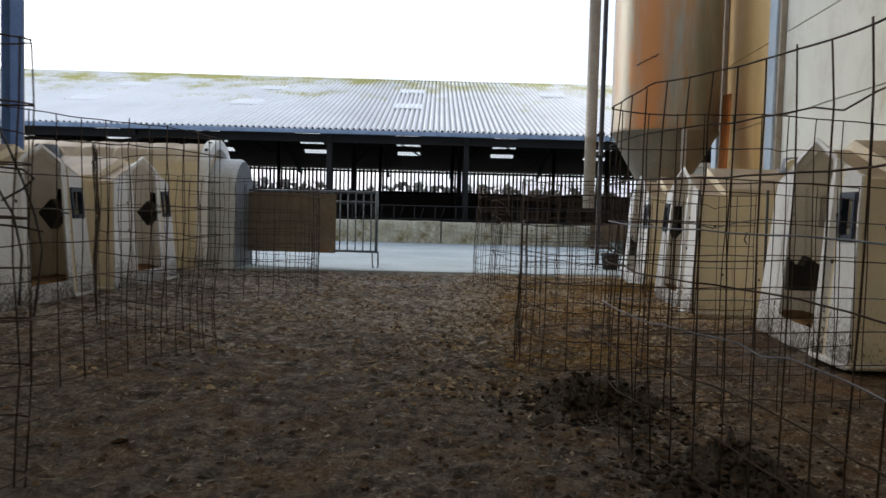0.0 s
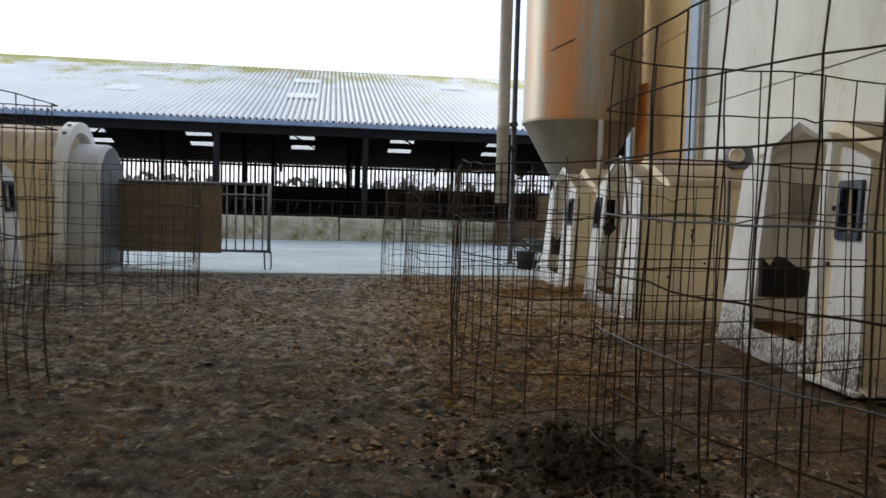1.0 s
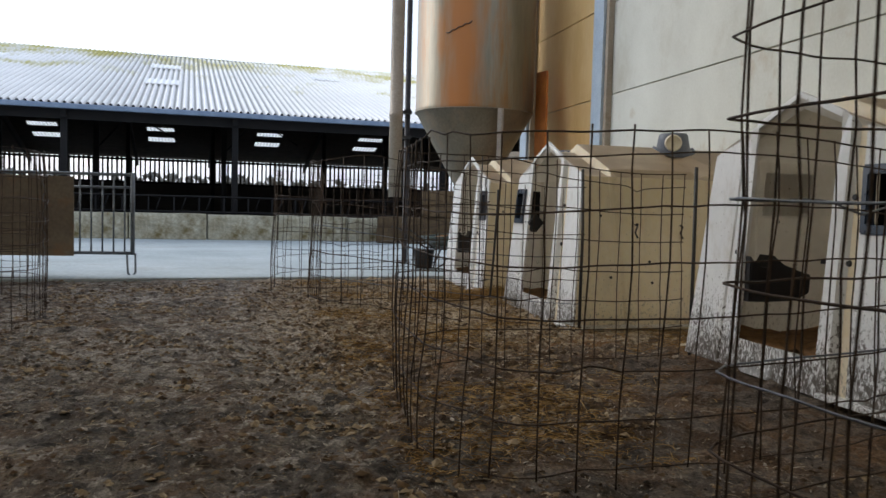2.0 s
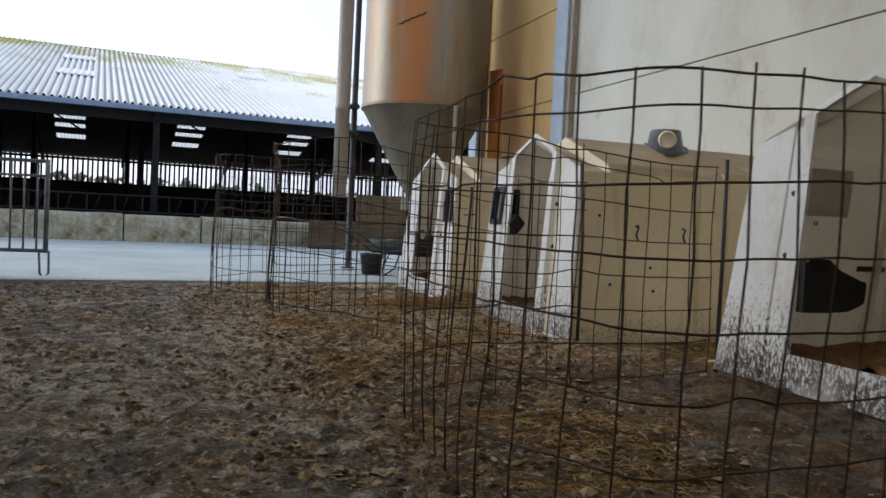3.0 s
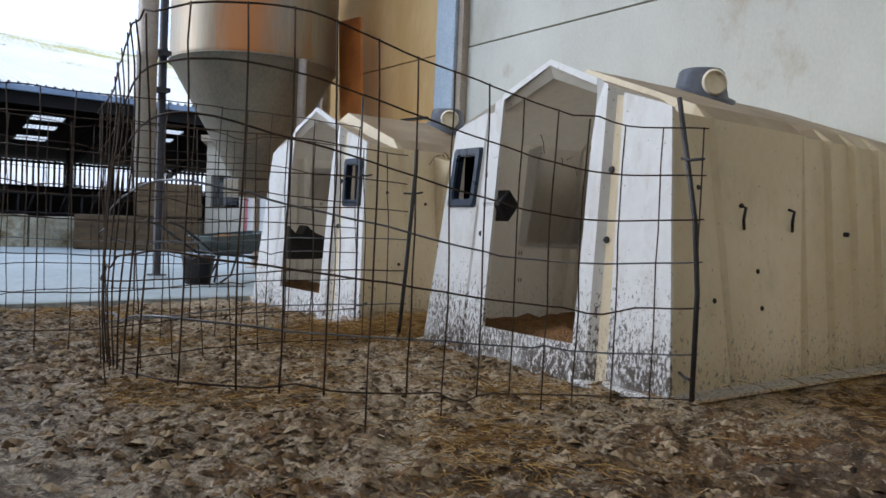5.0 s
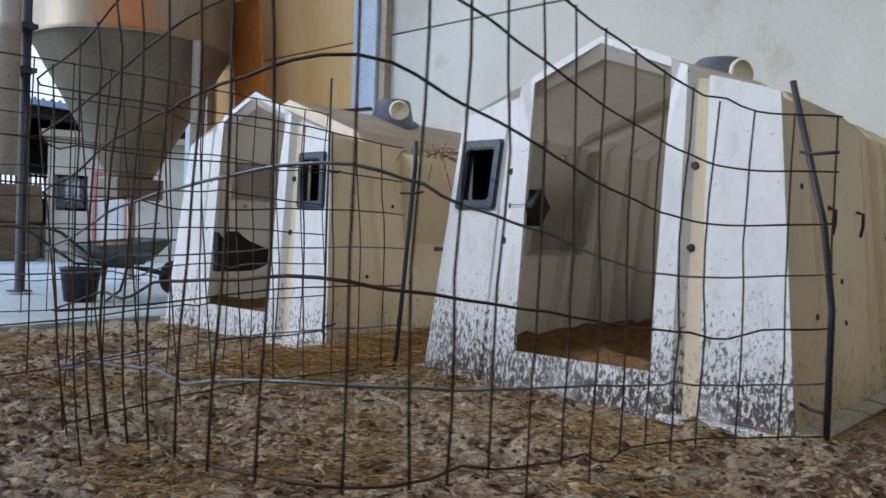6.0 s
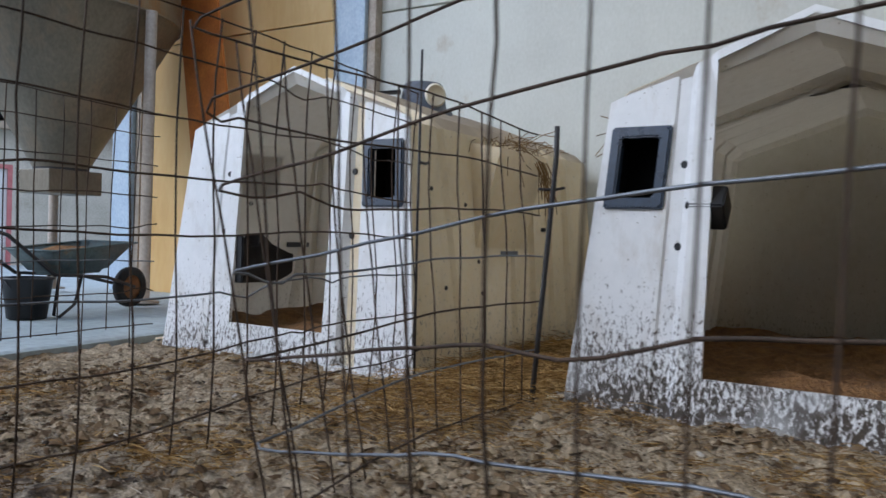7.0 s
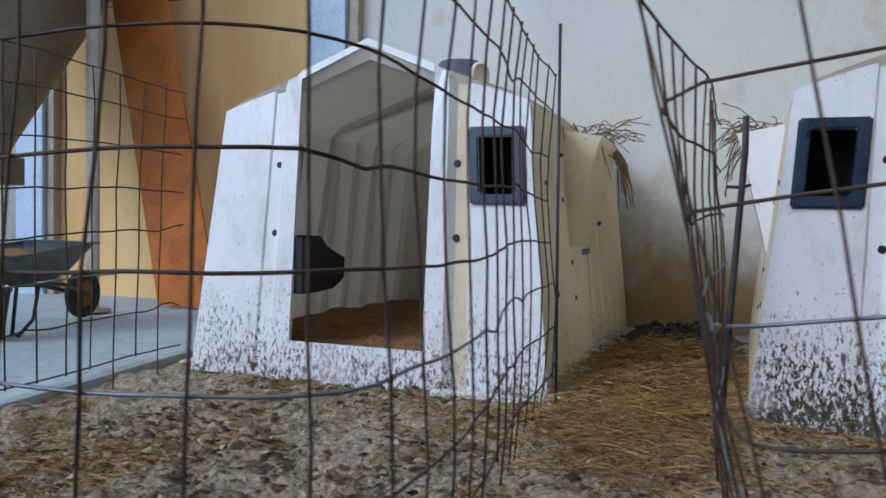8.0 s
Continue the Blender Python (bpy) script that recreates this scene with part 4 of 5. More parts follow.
hutch(pose(2.95, 6.18, 0.06), -1, "white plastic calf hutch with a mud-splashed door surround", pocket=True)
hutch(pose(-3.30, 7.62, 0.0, 0, 0, 180), -1, "cream plastic calf hutch against the far wall, beside another", feeder=-1, pocket=False, feeder_up=0.32)
hutch(pose(-3.15, 9.42, 0.0, 0, 0, 180), -1, "cream plastic calf hutch beside the large arched hutch", feeder=-1, pocket=False, feeder_up=0.32)


def arched_hutch():
    """The large group hutch: a long barrel with a grey arched end."""
    g = tagged(empty("group_hutch", pose(-2.95, 12.05, 0.0, 0, 0, 183)), "large cream arched group hutch with a grey end panel", "calf hutch")
    bm = bmesh.new()
    prof = [(-0.62, 0.0), (-0.62, 1.30), (-0.56, 1.52), (-0.40, 1.70), (-0.15, 1.80), (0.15, 1.80), (0.40, 1.70), (0.56, 1.52), (0.62, 1.30), (0.62, 0.0)]
    xs = [0.40]
    while xs[-1] < 3.6:
        xs += [xs[-1] + 0.32, xs[-1] + 0.35, xs[-1] + 0.43, xs[-1] + 0.46]
    rows = []
    for k, x in enumerate(xs):
        sc = 0.988 if k % 4 in (2, 3) else 1.0
        rows.append([bm.verts.new((x, p[0] * sc, p[1] * (0.5 + sc / 2))) for p in prof])
    for a, b in zip(rows, rows[1:]):
        for i in range(len(a) - 1):
            bm.faces.new((a[i], a[i + 1], b[i + 1], b[i]))
    bm.faces.new(rows[-1])
    s = part("shell", bm, M_HUTCH_BODY, g, "ribbed cream barrel shell")
    s.modifiers.new("thick", 'SOLIDIFY').thickness = 0.015
    # arched lip with lightening holes along its top
    bm = bmesh.new()
    arch = [(0.70 * math.cos(a), 1.15 + 0.72 * math.sin(a)) for a in np.linspace(math.pi, 0, 17)]
    outer = [(-0.70, 0.0)] + arch + [(0.70, 0.0)]
    inner = [(-0.60, 0.0)] + [(0.60 * math.cos(a), 1.12 + 0.62 * math.sin(a)) for a in np.linspace(math.pi, 0, 17)] + [(0.60, 0.0)]
    for i in range(len(outer) - 1):
        q = [outer[i], outer[i + 1], inner[i + 1], inner[i]]
        v = [[bm.verts.new((x, p[0], p[1])) for p in q] for x in (0.28, 0.41)]
        bm.faces.new(v[0])
        bm.faces.new(v[1][::-1])
        for k in range(4):
            bm.faces.new((v[0][k], v[1][k], v[1][(k + 1) % 4], v[0][(k + 1) % 4]))
    bmesh.ops.remove_doubles(bm, verts=bm.verts, dist=0.001)
    part("lip", bm, M_HUTCH, g, "white arched lip")
    for a in np.linspace(2.3, 0.85, 6):
        bm = bmesh.new()
        lathe(bm, [(0.0, 0.0), (0.03, 0.0), (0.03, 0.004)], 10, Matrix.Translation((0.345, 0.705 * math.cos(a), 1.15 + 0.725 * math.sin(a))) @ pose(0, 0, 0, math.degrees(a) - 90, 0, 0))
        part("slot", bm, M_BLACK, g)
    # hood before the opening, closed by a grey sheet
    prof = [(-0.52, 0.02)] + [(0.52 * math.cos(a), 1.10 + 0.50 * math.sin(a)) for a in np.linspace(math.pi, 0, 17)] + [(0.52, 0.02)]
    bm = bmesh.new()
    for x0, x1, s in ((-0.08, -0.03, 0.96), (-0.03, 0.30, 1.0)):
        a = [bm.verts.new((x0, p[0] * s, p[1] * (0.5 + s / 2))) for p in prof]
        b = [bm.verts.new((x1, p[0], p[1])) for p in prof]
        for k in range(len(a) - 1):
            bm.faces.new((a[k], a[k + 1], b[k + 1], b[k]))
    bmesh.ops.remove_doubles(bm, verts=bm.verts, dist=0.002)
    hd = part("hood", bm, M_GREYHOOD, g, "rounded grey plastic hood")
    hd.modifiers.new("thick", 'SOLIDIFY').thickness = 0.012
    bm = bmesh.new()
    prism(bm, [(p[0] * 0.955, 0.01 + p[1] * 0.97) for p in prof], 0.025, Matrix.Translation((-0.085, 0.0, 0.0)))
    part("end_panel", bm, M_GALV, g, "grey arched sheet-metal end panel")
    return g


arched_hutch()

# ---- silo ----


def build_silo():
    s = tagged(empty("feed_silo", pose(3.81, 14.95, 0.035)), "weathered hopper-bottomed feed silo with rust streaks, standing on legs", "silo")
    bm = bmesh.new()
    prof = [(0.935, 2.335), (0.938, 2.38), (0.93, 2.39), (0.93, 6.6), (0.5, 7.1), (0.0, 7.15)]
    lathe(bm, prof, 64)
    part("shell", bm, M_SILO, s, "tan weathered shell streaked with orange rust", True)
    bm = bmesh.new()
    lathe(bm, [(0.935, 2.345), (0.90, 2.29), (0.24, 1.12), (0.22, 1.08)], 64)
    part("hopper", bm, M_CONE, s, "grey conical hopper", True)
    bm = bmesh.new()
    lathe(bm, [(0.936, 2.325), (0.944, 2.325), (0.944, 2.345), (0.936, 2.345)], 64)
    part("ring", bm, M_CONE, s, "ring flange", True)
    bm = bmesh.new()
    box(bm, -0.24, -0.22, 0.86, 0.24, 0.22, 1.06, 0.01)
    part("outlet_box", bm, M_CONE, s, "sheet-metal outlet box")
    bm = bmesh.new()
    lathe(bm, [(0.22, 1.09), (0.22, 1.02)], 24)
    part("neck", bm, M_STEEL_DARK, s)
    for a, mt in ((-62, M_PIPE), (62, M_PIPE)):
        x, y = 0.86 * math.cos(radians(a)), 0.86 * math.sin(radians(a))
        if a == -62:
            x, y = 0.135, -0.96
        bm = bmesh.new()
        lathe(bm, [(0.0, 0.0), (0.12, 0.0), (0.12, 0.012), (0.045, 0.013), (0.045, 2.33), (0.0, 2.33)], 16, Matrix.Translation((x, y, 0)))
        part("leg", bm, mt, s, "pale steel tube leg", True)
    # rust crack high on the shell
    path = []
    for k in range(9):
        a = radians(-134 + k * 3.0)
        path.append((0.933 * math.cos(a), 0.933 * math.sin(a), 3.42 + 0.02 * k + 0.012 * (-1) ** k))
    tube("crack", path, 0.008, M_STEEL_DARK, s)
    return s


build_silo()


def silo_pole():
    p = tagged(empty("steel_pole", pose(2.66, 14.57, 0.03)), "dark steel pole beside the silo with a clamp", "pole")
    bm = bmesh.new()
    lathe(bm, [(0.0, 0.0), (0.10, 0.0), (0.10, 0.012), (0.042, 0.014), (0.042, 7.0), (0.0, 7.0)], 14)
    part("shaft", bm, M_STEEL_DARK, p, smooth=True)
    bm = bmesh.new()
    lathe(bm, [(0.05, 2.24), (0.055, 2.25), (0.055, 2.31), (0.05, 2.32)], 14)
    part("clamp", bm, M_STEEL_DARK, p)
    return p


silo_pole()


def fill_pipe():
    p = tagged(empty("fill_pipe", pose(2.46, 14.42, 0)), "thick beige filling pipe of the silo, open at the bottom", "pipe")
    bm = bmesh.new()
    lathe(bm, [(0.088, 1.02), (0.098, 1.02), (0.098, 2.2), (0.104, 2.21), (0.104, 2.27), (0.098, 2.28), (0.098, 4.6), (0.104, 4.61), (0.104, 4.67), (0.098, 4.68), (0.098, 7.2), (0.0, 7.2)], 20)
    part("tube", bm, M_PIPE, p, smooth=True)
    for z in (1.9, 2.27, 5.0):
        bm = bmesh.new()
        box(bm, 0.08, 0.0, z, 0.24, 0.17, z + 0.04)
        part("bracket", bm, M_STEEL_DARK, p)
    return p


fill_pipe()


def rusty_plate():
    bm = bmesh.new()
    pts = [(4.40, 13.30, 0.04), (4.44, 13.86, 0.04), (4.76, 14.74, 3.05), (4.72, 14.18, 3.0)]
    top = [bm.verts.new(p) for p in pts]
    bot = [bm.verts.new((p[0] + 0.03, p[1] + 0.004, p[2])) for p in pts]
    bm.faces.new(top)
    bm.faces.new(bot[::-1])
    for i in range(4):
        j = (i + 1) % 4
        bm.faces.new((top[i], bot[i], bot[j], top[j]))
    return tagged(part("rusty_plate", bm, M_RUSTPLATE, None), "tall rust-orange sheet leaning against the wall behind the silo", "metal sheet")


rusty_plate()

# ---- wire pens ----


def smooth_path(points, step=0.05):
    """An even run of points along a rounded polyline; each point is x, y, lean x, lean y, lift, further lift of the top."""
    pts = [np.array(tuple(p) + (0.0,) * (6 - len(p)), float) for p in points]
    out = []
    for i in range(len(pts) - 1):
        p0, p1, p2, p3 = pts[max(i - 1, 0)], pts[i], pts[i + 1], pts[min(i + 2, len(pts) - 1)]
        n_ = max(2, int(np.linalg.norm(p2[:2] - p1[:2]) / step))
        for k in range(n_):
            t = k / n_
            # a tight Catmull-Rom, so that the mesh keeps its corners
            c = 0.30
            m1, m2 = (p2 - p0) * c, (p3 - p1) * c
            out.append((2 * t ** 3 - 3 * t ** 2 + 1) * p1 + (t ** 3 - 2 * t ** 2 + t) * m1 + (-2 * t ** 3 + 3 * t ** 2) * p2 + (t ** 3 - t ** 2) * m2)
    out.append(pts[-1])
    return out


def mesh_pen(points, heights, seed, label, spacing=0.15, radius=0.0030, grey=()):
    """A pen of bent welded mesh. The wires run level along the path, the rods stand on it."""
    rng = random.Random(seed)
    pen = tagged(empty("wire_pen", pose(points[0][0], points[0][1], 0)), label, "wire pen", "calf pens")
    ox, oy = points[0][0], points[0][1]
    run = smooth_path(points)
    dist = [0.0]
    for a, b in zip(run, run[1:]):
        dist.append(dist[-1] + float(np.linalg.norm(b[:2] - a[:2])))

    def place(d, z, out=0.0):
        k = min(max(int(np.searchsorted(dist, d)) - 1, 0), len(run) - 2)
        t = (d - dist[k]) / max(1e-6, dist[k + 1] - dist[k])
        p = run[k] * (1 - t) + run[k + 1] * t
        q = run[k + 1] - run[k]
        nrm = np.array((-q[1], q[0])) / max(1e-6, np.hypot(q[0], q[1]))
        w = 0.045 * noise.noise((d * 1.1, z * 1.7, seed)) + 0.008 * noise.noise((d * 5, z * 6, seed)) + out
        return (p[0] + p[2] * z + nrm[0] * w - ox, p[1] + p[3] * z + nrm[1] * w - oy, z + p[4] + p[5] * min(1.0, max(0.0, (z - 0.70) / 0.37)) + 0.05 * noise.noise((d * 0.9, z * 1.5, seed + 9)) + 0.006 * noise.noise((d * 6, z * 3, seed + 9)))

    total = dist[-1]
    for i, z in enumerate(heights):
        ds = np.arange(0, total + 0.04, 0.06)
        mt = M_WIRE_GREY if i in grey else M_WIRE
        # a few sharp dents in each wire
        dents = [(rng.uniform(0.3, total), rng.uniform(-0.035, 0.035), rng.uniform(0.06, 0.16)) for k in range(int(total * 0.7))]

        def dent(d):
            return sum(a * max(0.0, 1 - abs(d - c) / w) for c, a, w in dents)
        tube("level_wire", [place(min(d, total), z + dent(d)) for d in ds], radius * rng.uniform(0.9, 1.15), mt, pen, sides=5)
    d = 0.02
    while d < total:
        lift = run[min(int(np.searchsorted(dist, d)), len(run) - 1)][4]
        lo = -0.02 - lift if rng.random() < 0.7 and lift < 0.1 else heights[0] - 0.01
        hi = heights[-1] + (0.003 if rng.random() < 0.93 else rng.uniform(0.01, 0.03))
        zs = np.linspace(lo, hi, 9)
        tube("rod", [place(min(d + 0.004 * rng.uniform(-1, 1) * z, total), z, 0.006) for z in zs], radius * rng.uniform(0.9, 1.1), M_WIRE, pen, sides=5)
        d += spacing * rng.uniform(0.96, 1.04)
    return pen


LOW = [0.05, 0.22, 0.39, 0.56, 0.73, 0.90, 1.07, 1.22]
TALL = [0.05, 0.22, 0.39, 0.56, 0.74, 0.92, 1.10, 1.28, 1.46]
mesh_pen([(2.66, 10.50), (1.7, 10.40), (0.80, 10.33), (0.62, 10.55), (0.60, 11.0), (0.68, 11.50), (1.2, 11.95), (2.64, 12.16)], [0.12, 0.29, 0.457, 0.62, 0.79, 0.965, 1.13, 1.25], 11, "pen of bent rusty welded mesh before the hutch by the slab", grey=(2,))
mesh_pen([(2.72, 8.05), (2.38, 8.30, 0, 0, 0, 0.02), (1.75, 8.34, 0, 0, 0.05, 0.04), (1.18, 8.28, 0, 0, 0.13, 0.03), (0.86, 8.22, 0, 0, 0.19, -0.075), (0.78, 8.38, 0, 0, 0.19, -0.10), (0.82, 8.75, 0, 0, 0.15, -0.02), (0.95, 9.42, 0.0, 0.13, 0.04), (1.01, 9.67, 0.0, 0.29), (1.3, 9.76, 0.0, 0.2), (2.0, 9.86, 0, 0.05), (2.62, 9.88)], [0.05, 0.22, 0.39, 0.56, 0.73, 0.90, 1.07], 12, "pen of bent rusty welded mesh before the middle hutch", grey=(1, 3))
mesh_pen([(2.98, 5.38), (2.4, 5.18), (1.9, 5.09), (1.45, 5.02), (1.14, 5.02), (0.98, 5.45), (1.02, 6.0), (1.08, 6.53), (1.4, 6.75), (2.2, 6.95), (2.92, 7.04)], LOW[:-1] + [1.15], 13, "pen of bent rusty welded mesh, its side bellied outward")
mesh_pen([(2.85, 4.66), (2.2, 4.50), (1.65, 4.36), (1.31, 4.19), (1.36, 3.7), (1.55, 3.1), (1.70, 2.5), (1.75, 1.6)], TALL, 14, "tall pen of rusty welded mesh with a bent corner", grey=(3, 5))
mesh_pen([(-3.25, 8.4), (-2.2, 6.4), (-1.10, 5.82), (-1.04, 5.72), (-1.14, 5.2), (-1.28, 4.75), (-1.6, 4.2), (-2.6, 3.9)], TALL[:-1] + [1.40], 15, "pen of rusty welded mesh on the far row")
mesh_pen([(-3.1, 8.55), (-2.0, 8.2), (-1.40, 8.25), (-1.10, 8.6), (-1.15, 9.4), (-1.5, 10.0), (-3.0, 10.2)], LOW, 16, "low pen of rusty welded mesh before the far hutches")
mesh_pen([(-2.6, 11.0), (-1.9, 11.1), (-1.70, 11.4), (-1.85, 11.75), (-2.7, 11.9)], LOW[:5], 17, "short length of low mesh before the board gate")
edge_pen = mesh_pen([(-3.0, 3.2), (-1.4, 3.08), (-0.72, 3.02), (-0.80, 2.5), (-1.3, 1.2)], TALL, 18, "tall pen of rusty welded mesh at the yard's edge")
# loose bent wire ends at the pen's corner
for path in ([(2.15, -0.14, 1.07), (2.228, -0.14, 1.064), (2.274, -0.15, 1.035), (2.228, -0.14, 0.999), (2.149, -0.13, 0.959)],
             [(2.149, -0.14, 0.878), (2.227, -0.15, 0.873), (2.309, -0.16, 0.86)],
             [(2.131, -0.14, 1.221), (2.17, -0.14, 1.157), (2.228, -0.14, 1.027), (2.27, -0.14, 0.915), (2.296, -0.14, 0.803), (2.282, -0.14, 0.689), (2.266, -0.14, 0.574)],
             [(2.15, -0.16, 1.006), (2.208, -0.16, 0.913), (2.237, -0.16, 0.782), (2.227, -0.16, 0.611)]):
    tube("bent_wire", path, 0.004, M_STEEL_DARK, edge_pen)


def stake(points, label, hooks=(), r=0.011):
    ox, oy = points[0][0], points[0][1]
    s = tagged(empty("iron_stake", pose(ox, oy, 0)), label, "stake", "iron stakes")
    tube("rod", [(p[0] - ox, p[1] - oy, p[2]) for p in points], r, M_STEEL_DARK, s)
    for z, dx, dy in hooks:
        tube("hook", [(0, 0, z), (dx * 0.6, dy * 0.6, z), (dx, dy, z + 0.01)], 0.006, M_STEEL_DARK, s)
    return s


stake([(2.64, 10.46, 0), (2.64, 10.47, 0.7), (2.65, 10.48, 1.43)], "thin black iron stake holding the mesh at the hutch corner", ((0.95, 0.10, 0.03), (0.15, 0.10, 0.03)), r=0.006)
stake([(2.70, 8.05, 0), (2.70, 8.05, 0.45), (2.72, 8.09, 0.72), (2.76, 8.22, 1.2)], "bent rusty iron stake at the hutch corner", ((0.95, 0.04, 0.13), (0.12, 0.05, 0.10)))
stake([(2.58, 9.88, 0), (2.60, 9.86, 0.4), (2.62, 9.83, 0.95), (2.62, 9.83, 1.07)], "dark iron stake at the hutch corner", ((0.83, 0.08, -0.07),))
stake([(3.02, 7.09, 0), (3.02, 7.09, 0.6), (3.02, 7.10, 1.18)], "dark iron stake at the hutch corner")


def gate():
    """Tubular barrier with a brown board tied to it."""
    g = tagged(empty("yard_gate", pose(-3.15, 12.34, 0.035, 0, 0, -0.5)), "low tubular steel barrier with a brown board wired to it", "gate")
    L = 2.22
    def bar(name, pts, r=0.016):
        tube(name, pts, r, M_GALV, g, sides=8)
    bar("rail", [(0, 0, 1.12), (L, 0, 1.13)], 0.019)
    bar("rail", [(0, 0, 0.24), (L, 0, 0.24)], 0.019)
    bar("rail", [(1.5, 0, 0.98), (L, 0, 0.985)], 0.013)
    bar("post", [(0, 0, 0.0), (0, 0, 1.13)], 0.02)
    bar("post", [(L, 0, 0.22), (L, 0, 1.15)], 0.024)
    x = 0.13
    while x < L - 0.06:
        bar("bar", [(x, 0, 0.24), (x, 0, 1.12)], 0.010)
        x += 0.118
    for x in (0.3, L - 0.06):
        bar("foot", [(x, 0, 0.24), (x + 0.02, -0.05, 0.02), (x + 0.05, -0.02, -0.03), (x + 0.09, 0.02, 0.02), (x + 0.09, 0, 0.24)], 0.012)
    bm = bmesh.new()
    box(bm, 0.02, -0.045, 0.205, 1.61, -0.03, 1.09, 0.004)
    for v in bm.verts:
        v.co.y += 0.015 * math.sin(v.co.x * 4)
    b = part("board", bm, M_BOARD, g, "weathered brown board")
    pts = [(1.31 + 0.02 * math.sin(k * 1.9), -0.06 - 0.01 * math.cos(k * 2.3), 0.22 + k * 0.05) for k in range(18)]
    tube("tie_wire", pts, 0.006, M_WIRE_GREY, g)
    return g


gate()


def bucket():
    b = tagged(empty("bucket", pose(2.74, 13.56, 0.03)), "black rubber bucket standing on the slab", "bucket")
    bm = bmesh.new()
    lathe(bm, [(0.0, 0.0), (0.118, 0.0), (0.15, 0.245), (0.16, 0.25), (0.16, 0.262), (0.146, 0.262), (0.114, 0.02), (0.0, 0.02)], 24)
    part("tub", bm, M_BLACK, b, smooth=True)
    tube("handle", [(0.152 * math.cos(a), -0.10 * math.sin(a), 0.245 - 0.1 * math.sin(a)) for a in np.linspace(0, math.pi, 11)], 0.004, M_STEEL_DARK, b)
    return b


bucket()


def wheelbarrow():
    w = tagged(empty("wheelbarrow", pose(3.1, 13.7, 0.03, 0, 0, 10) @ Matrix.Scale(0.75, 4)), "worn grey-green wheelbarrow half full of feed, standing on the slab", "wheelbarrow")
    # tub: flared box with rolled rim
    bm = bmesh.new()
    lo = [(-0.25, -0.20, 0.36), (0.28, -0.20, 0.38), (0.28, 0.20, 0.38), (-0.25, 0.20, 0.36)]
    hi = [(-0.42, -0.32, 0.58), (0.52, -0.33, 0.66), (0.52, 0.33, 0.66), (-0.42, 0.32, 0.58)]
    a = [bm.verts.new(p) for p in lo]
    b = [bm.verts.new(p) for p in hi]
    bm.faces.new(a[::-1])
    for i in range(4):
        j = (i + 1) % 4
        bm.faces.new((a[i], a[j], b[j], b[i]))
    bmesh.ops.bevel(bm, geom=[e for e in bm.edges if abs(e.verts[0].co.z - e.verts[1].co.z) > 0.1 or e.verts[0].co.z < 0.4], offset=0.05, segments=3, affect='EDGES')
    t = part("tub", bm, M_WB, w, "grey-green pressed steel tub", True)
    t.modifiers.new("thick", 'SOLIDIFY').thickness = 0.006
    tube("rim", [Vector(p) for p in hi + hi[:1]], 0.011, M_WB, t)
    bm = bmesh.new()
    r = lathe(bm, [(0.40, 0.52), (0.30, 0.575), (0.15, 0.61), (0.0, 0.62)], 18, Matrix.Translation((0.05, 0, 0)) @ Matrix.Diagonal((1.0, 0.68, 1, 1)))
    for v in bm.verts:
        v.co.z += 0.03 * noise.noise(v.co * 9)
    part("load", bm, M_BED, w, "tan feed heaped in the tub", True)
    for s in (-1, 1):
        tube("handle", [(-1.02, s * 0.28, 0.76), (-0.85, s * 0.28, 0.71), (-0.35, s * 0.24, 0.37), (0.3, s * 0.16, 0.33), (0.78, s * 0.06, 0.21)], 0.017, M_STEEL_DARK, w)
        tube("leg", [(-0.30, s * 0.24, 0.37), (-0.36, s * 0.25, 0.02), (-0.30, s * 0.25, 0.0), (-0.12, s * 0.23, 0.10), (-0.02, s * 0.2, 0.34)], 0.014, M_STEEL_DARK, w)
    bm = bmesh.new()
    lathe(bm, [(0.12, -0.035), (0.17, -0.045), (0.20, -0.03), (0.205, 0.0), (0.20, 0.03), (0.17, 0.045), (0.12, 0.035)], 24, Matrix.Translation((0.78, 0, 0.205)) @ pose(0, 0, 0, 90, 0, 0))
    wh = part("wheel", bm, M_TYRE, w, "black tyre", True)
    bm = bmesh.new()
    lathe(bm, [(0.0, -0.05), (0.03, -0.05), (0.035, -0.02), (0.125, -0.025), (0.125, 0.025), (0.035, 0.02), (0.03, 0.05), (0.0, 0.05)], 20, Matrix.Translation((0.78, 0, 0.205)) @ pose(0, 0, 0, 90, 0, 0))
    part("rim", bm, M_RIM, wh, "rusty wheel rim", True)
    return w


wheelbarrow()

# ---- the cow barn across the yard ----
BARN = pose(0, 23.6, -0.135, 0, 0, 4.0)


def corrugated(name, x0, x1, p0, p1, pitch, depth, material, parent, label="", n_per=6, rows=8):
    """A corrugated sheet between the level lines p0 and p1, each (y, z)."""
    n_ = int((x1 - x0) / pitch * n_per)
    verts, faces = [], []
    dy, dz = p1[0] - p0[0], p1[1] - p0[1]
    ln = math.hypot(dy, dz)
    ny, nz = -dz / ln, dy / ln
    for i in range(n_ + 1):
        x = x0 + (x1 - x0) * i / n_
        o = depth * math.cos(2 * math.pi * x / pitch)
        for k in range(rows + 1):
            t = k / rows
            sag = 0.012 * noise.noise((x * 0.4, t * 3, 1))
            verts.append((x, p0[0] + dy * t + ny * (o + sag), p0[1] + dz * t + nz * (o + sag)))
    for i in range(n_):
        for k in range(rows):
            a = i * (rows + 1) + k
            faces.append((a, a + rows + 1, a + rows + 2, a + 1))
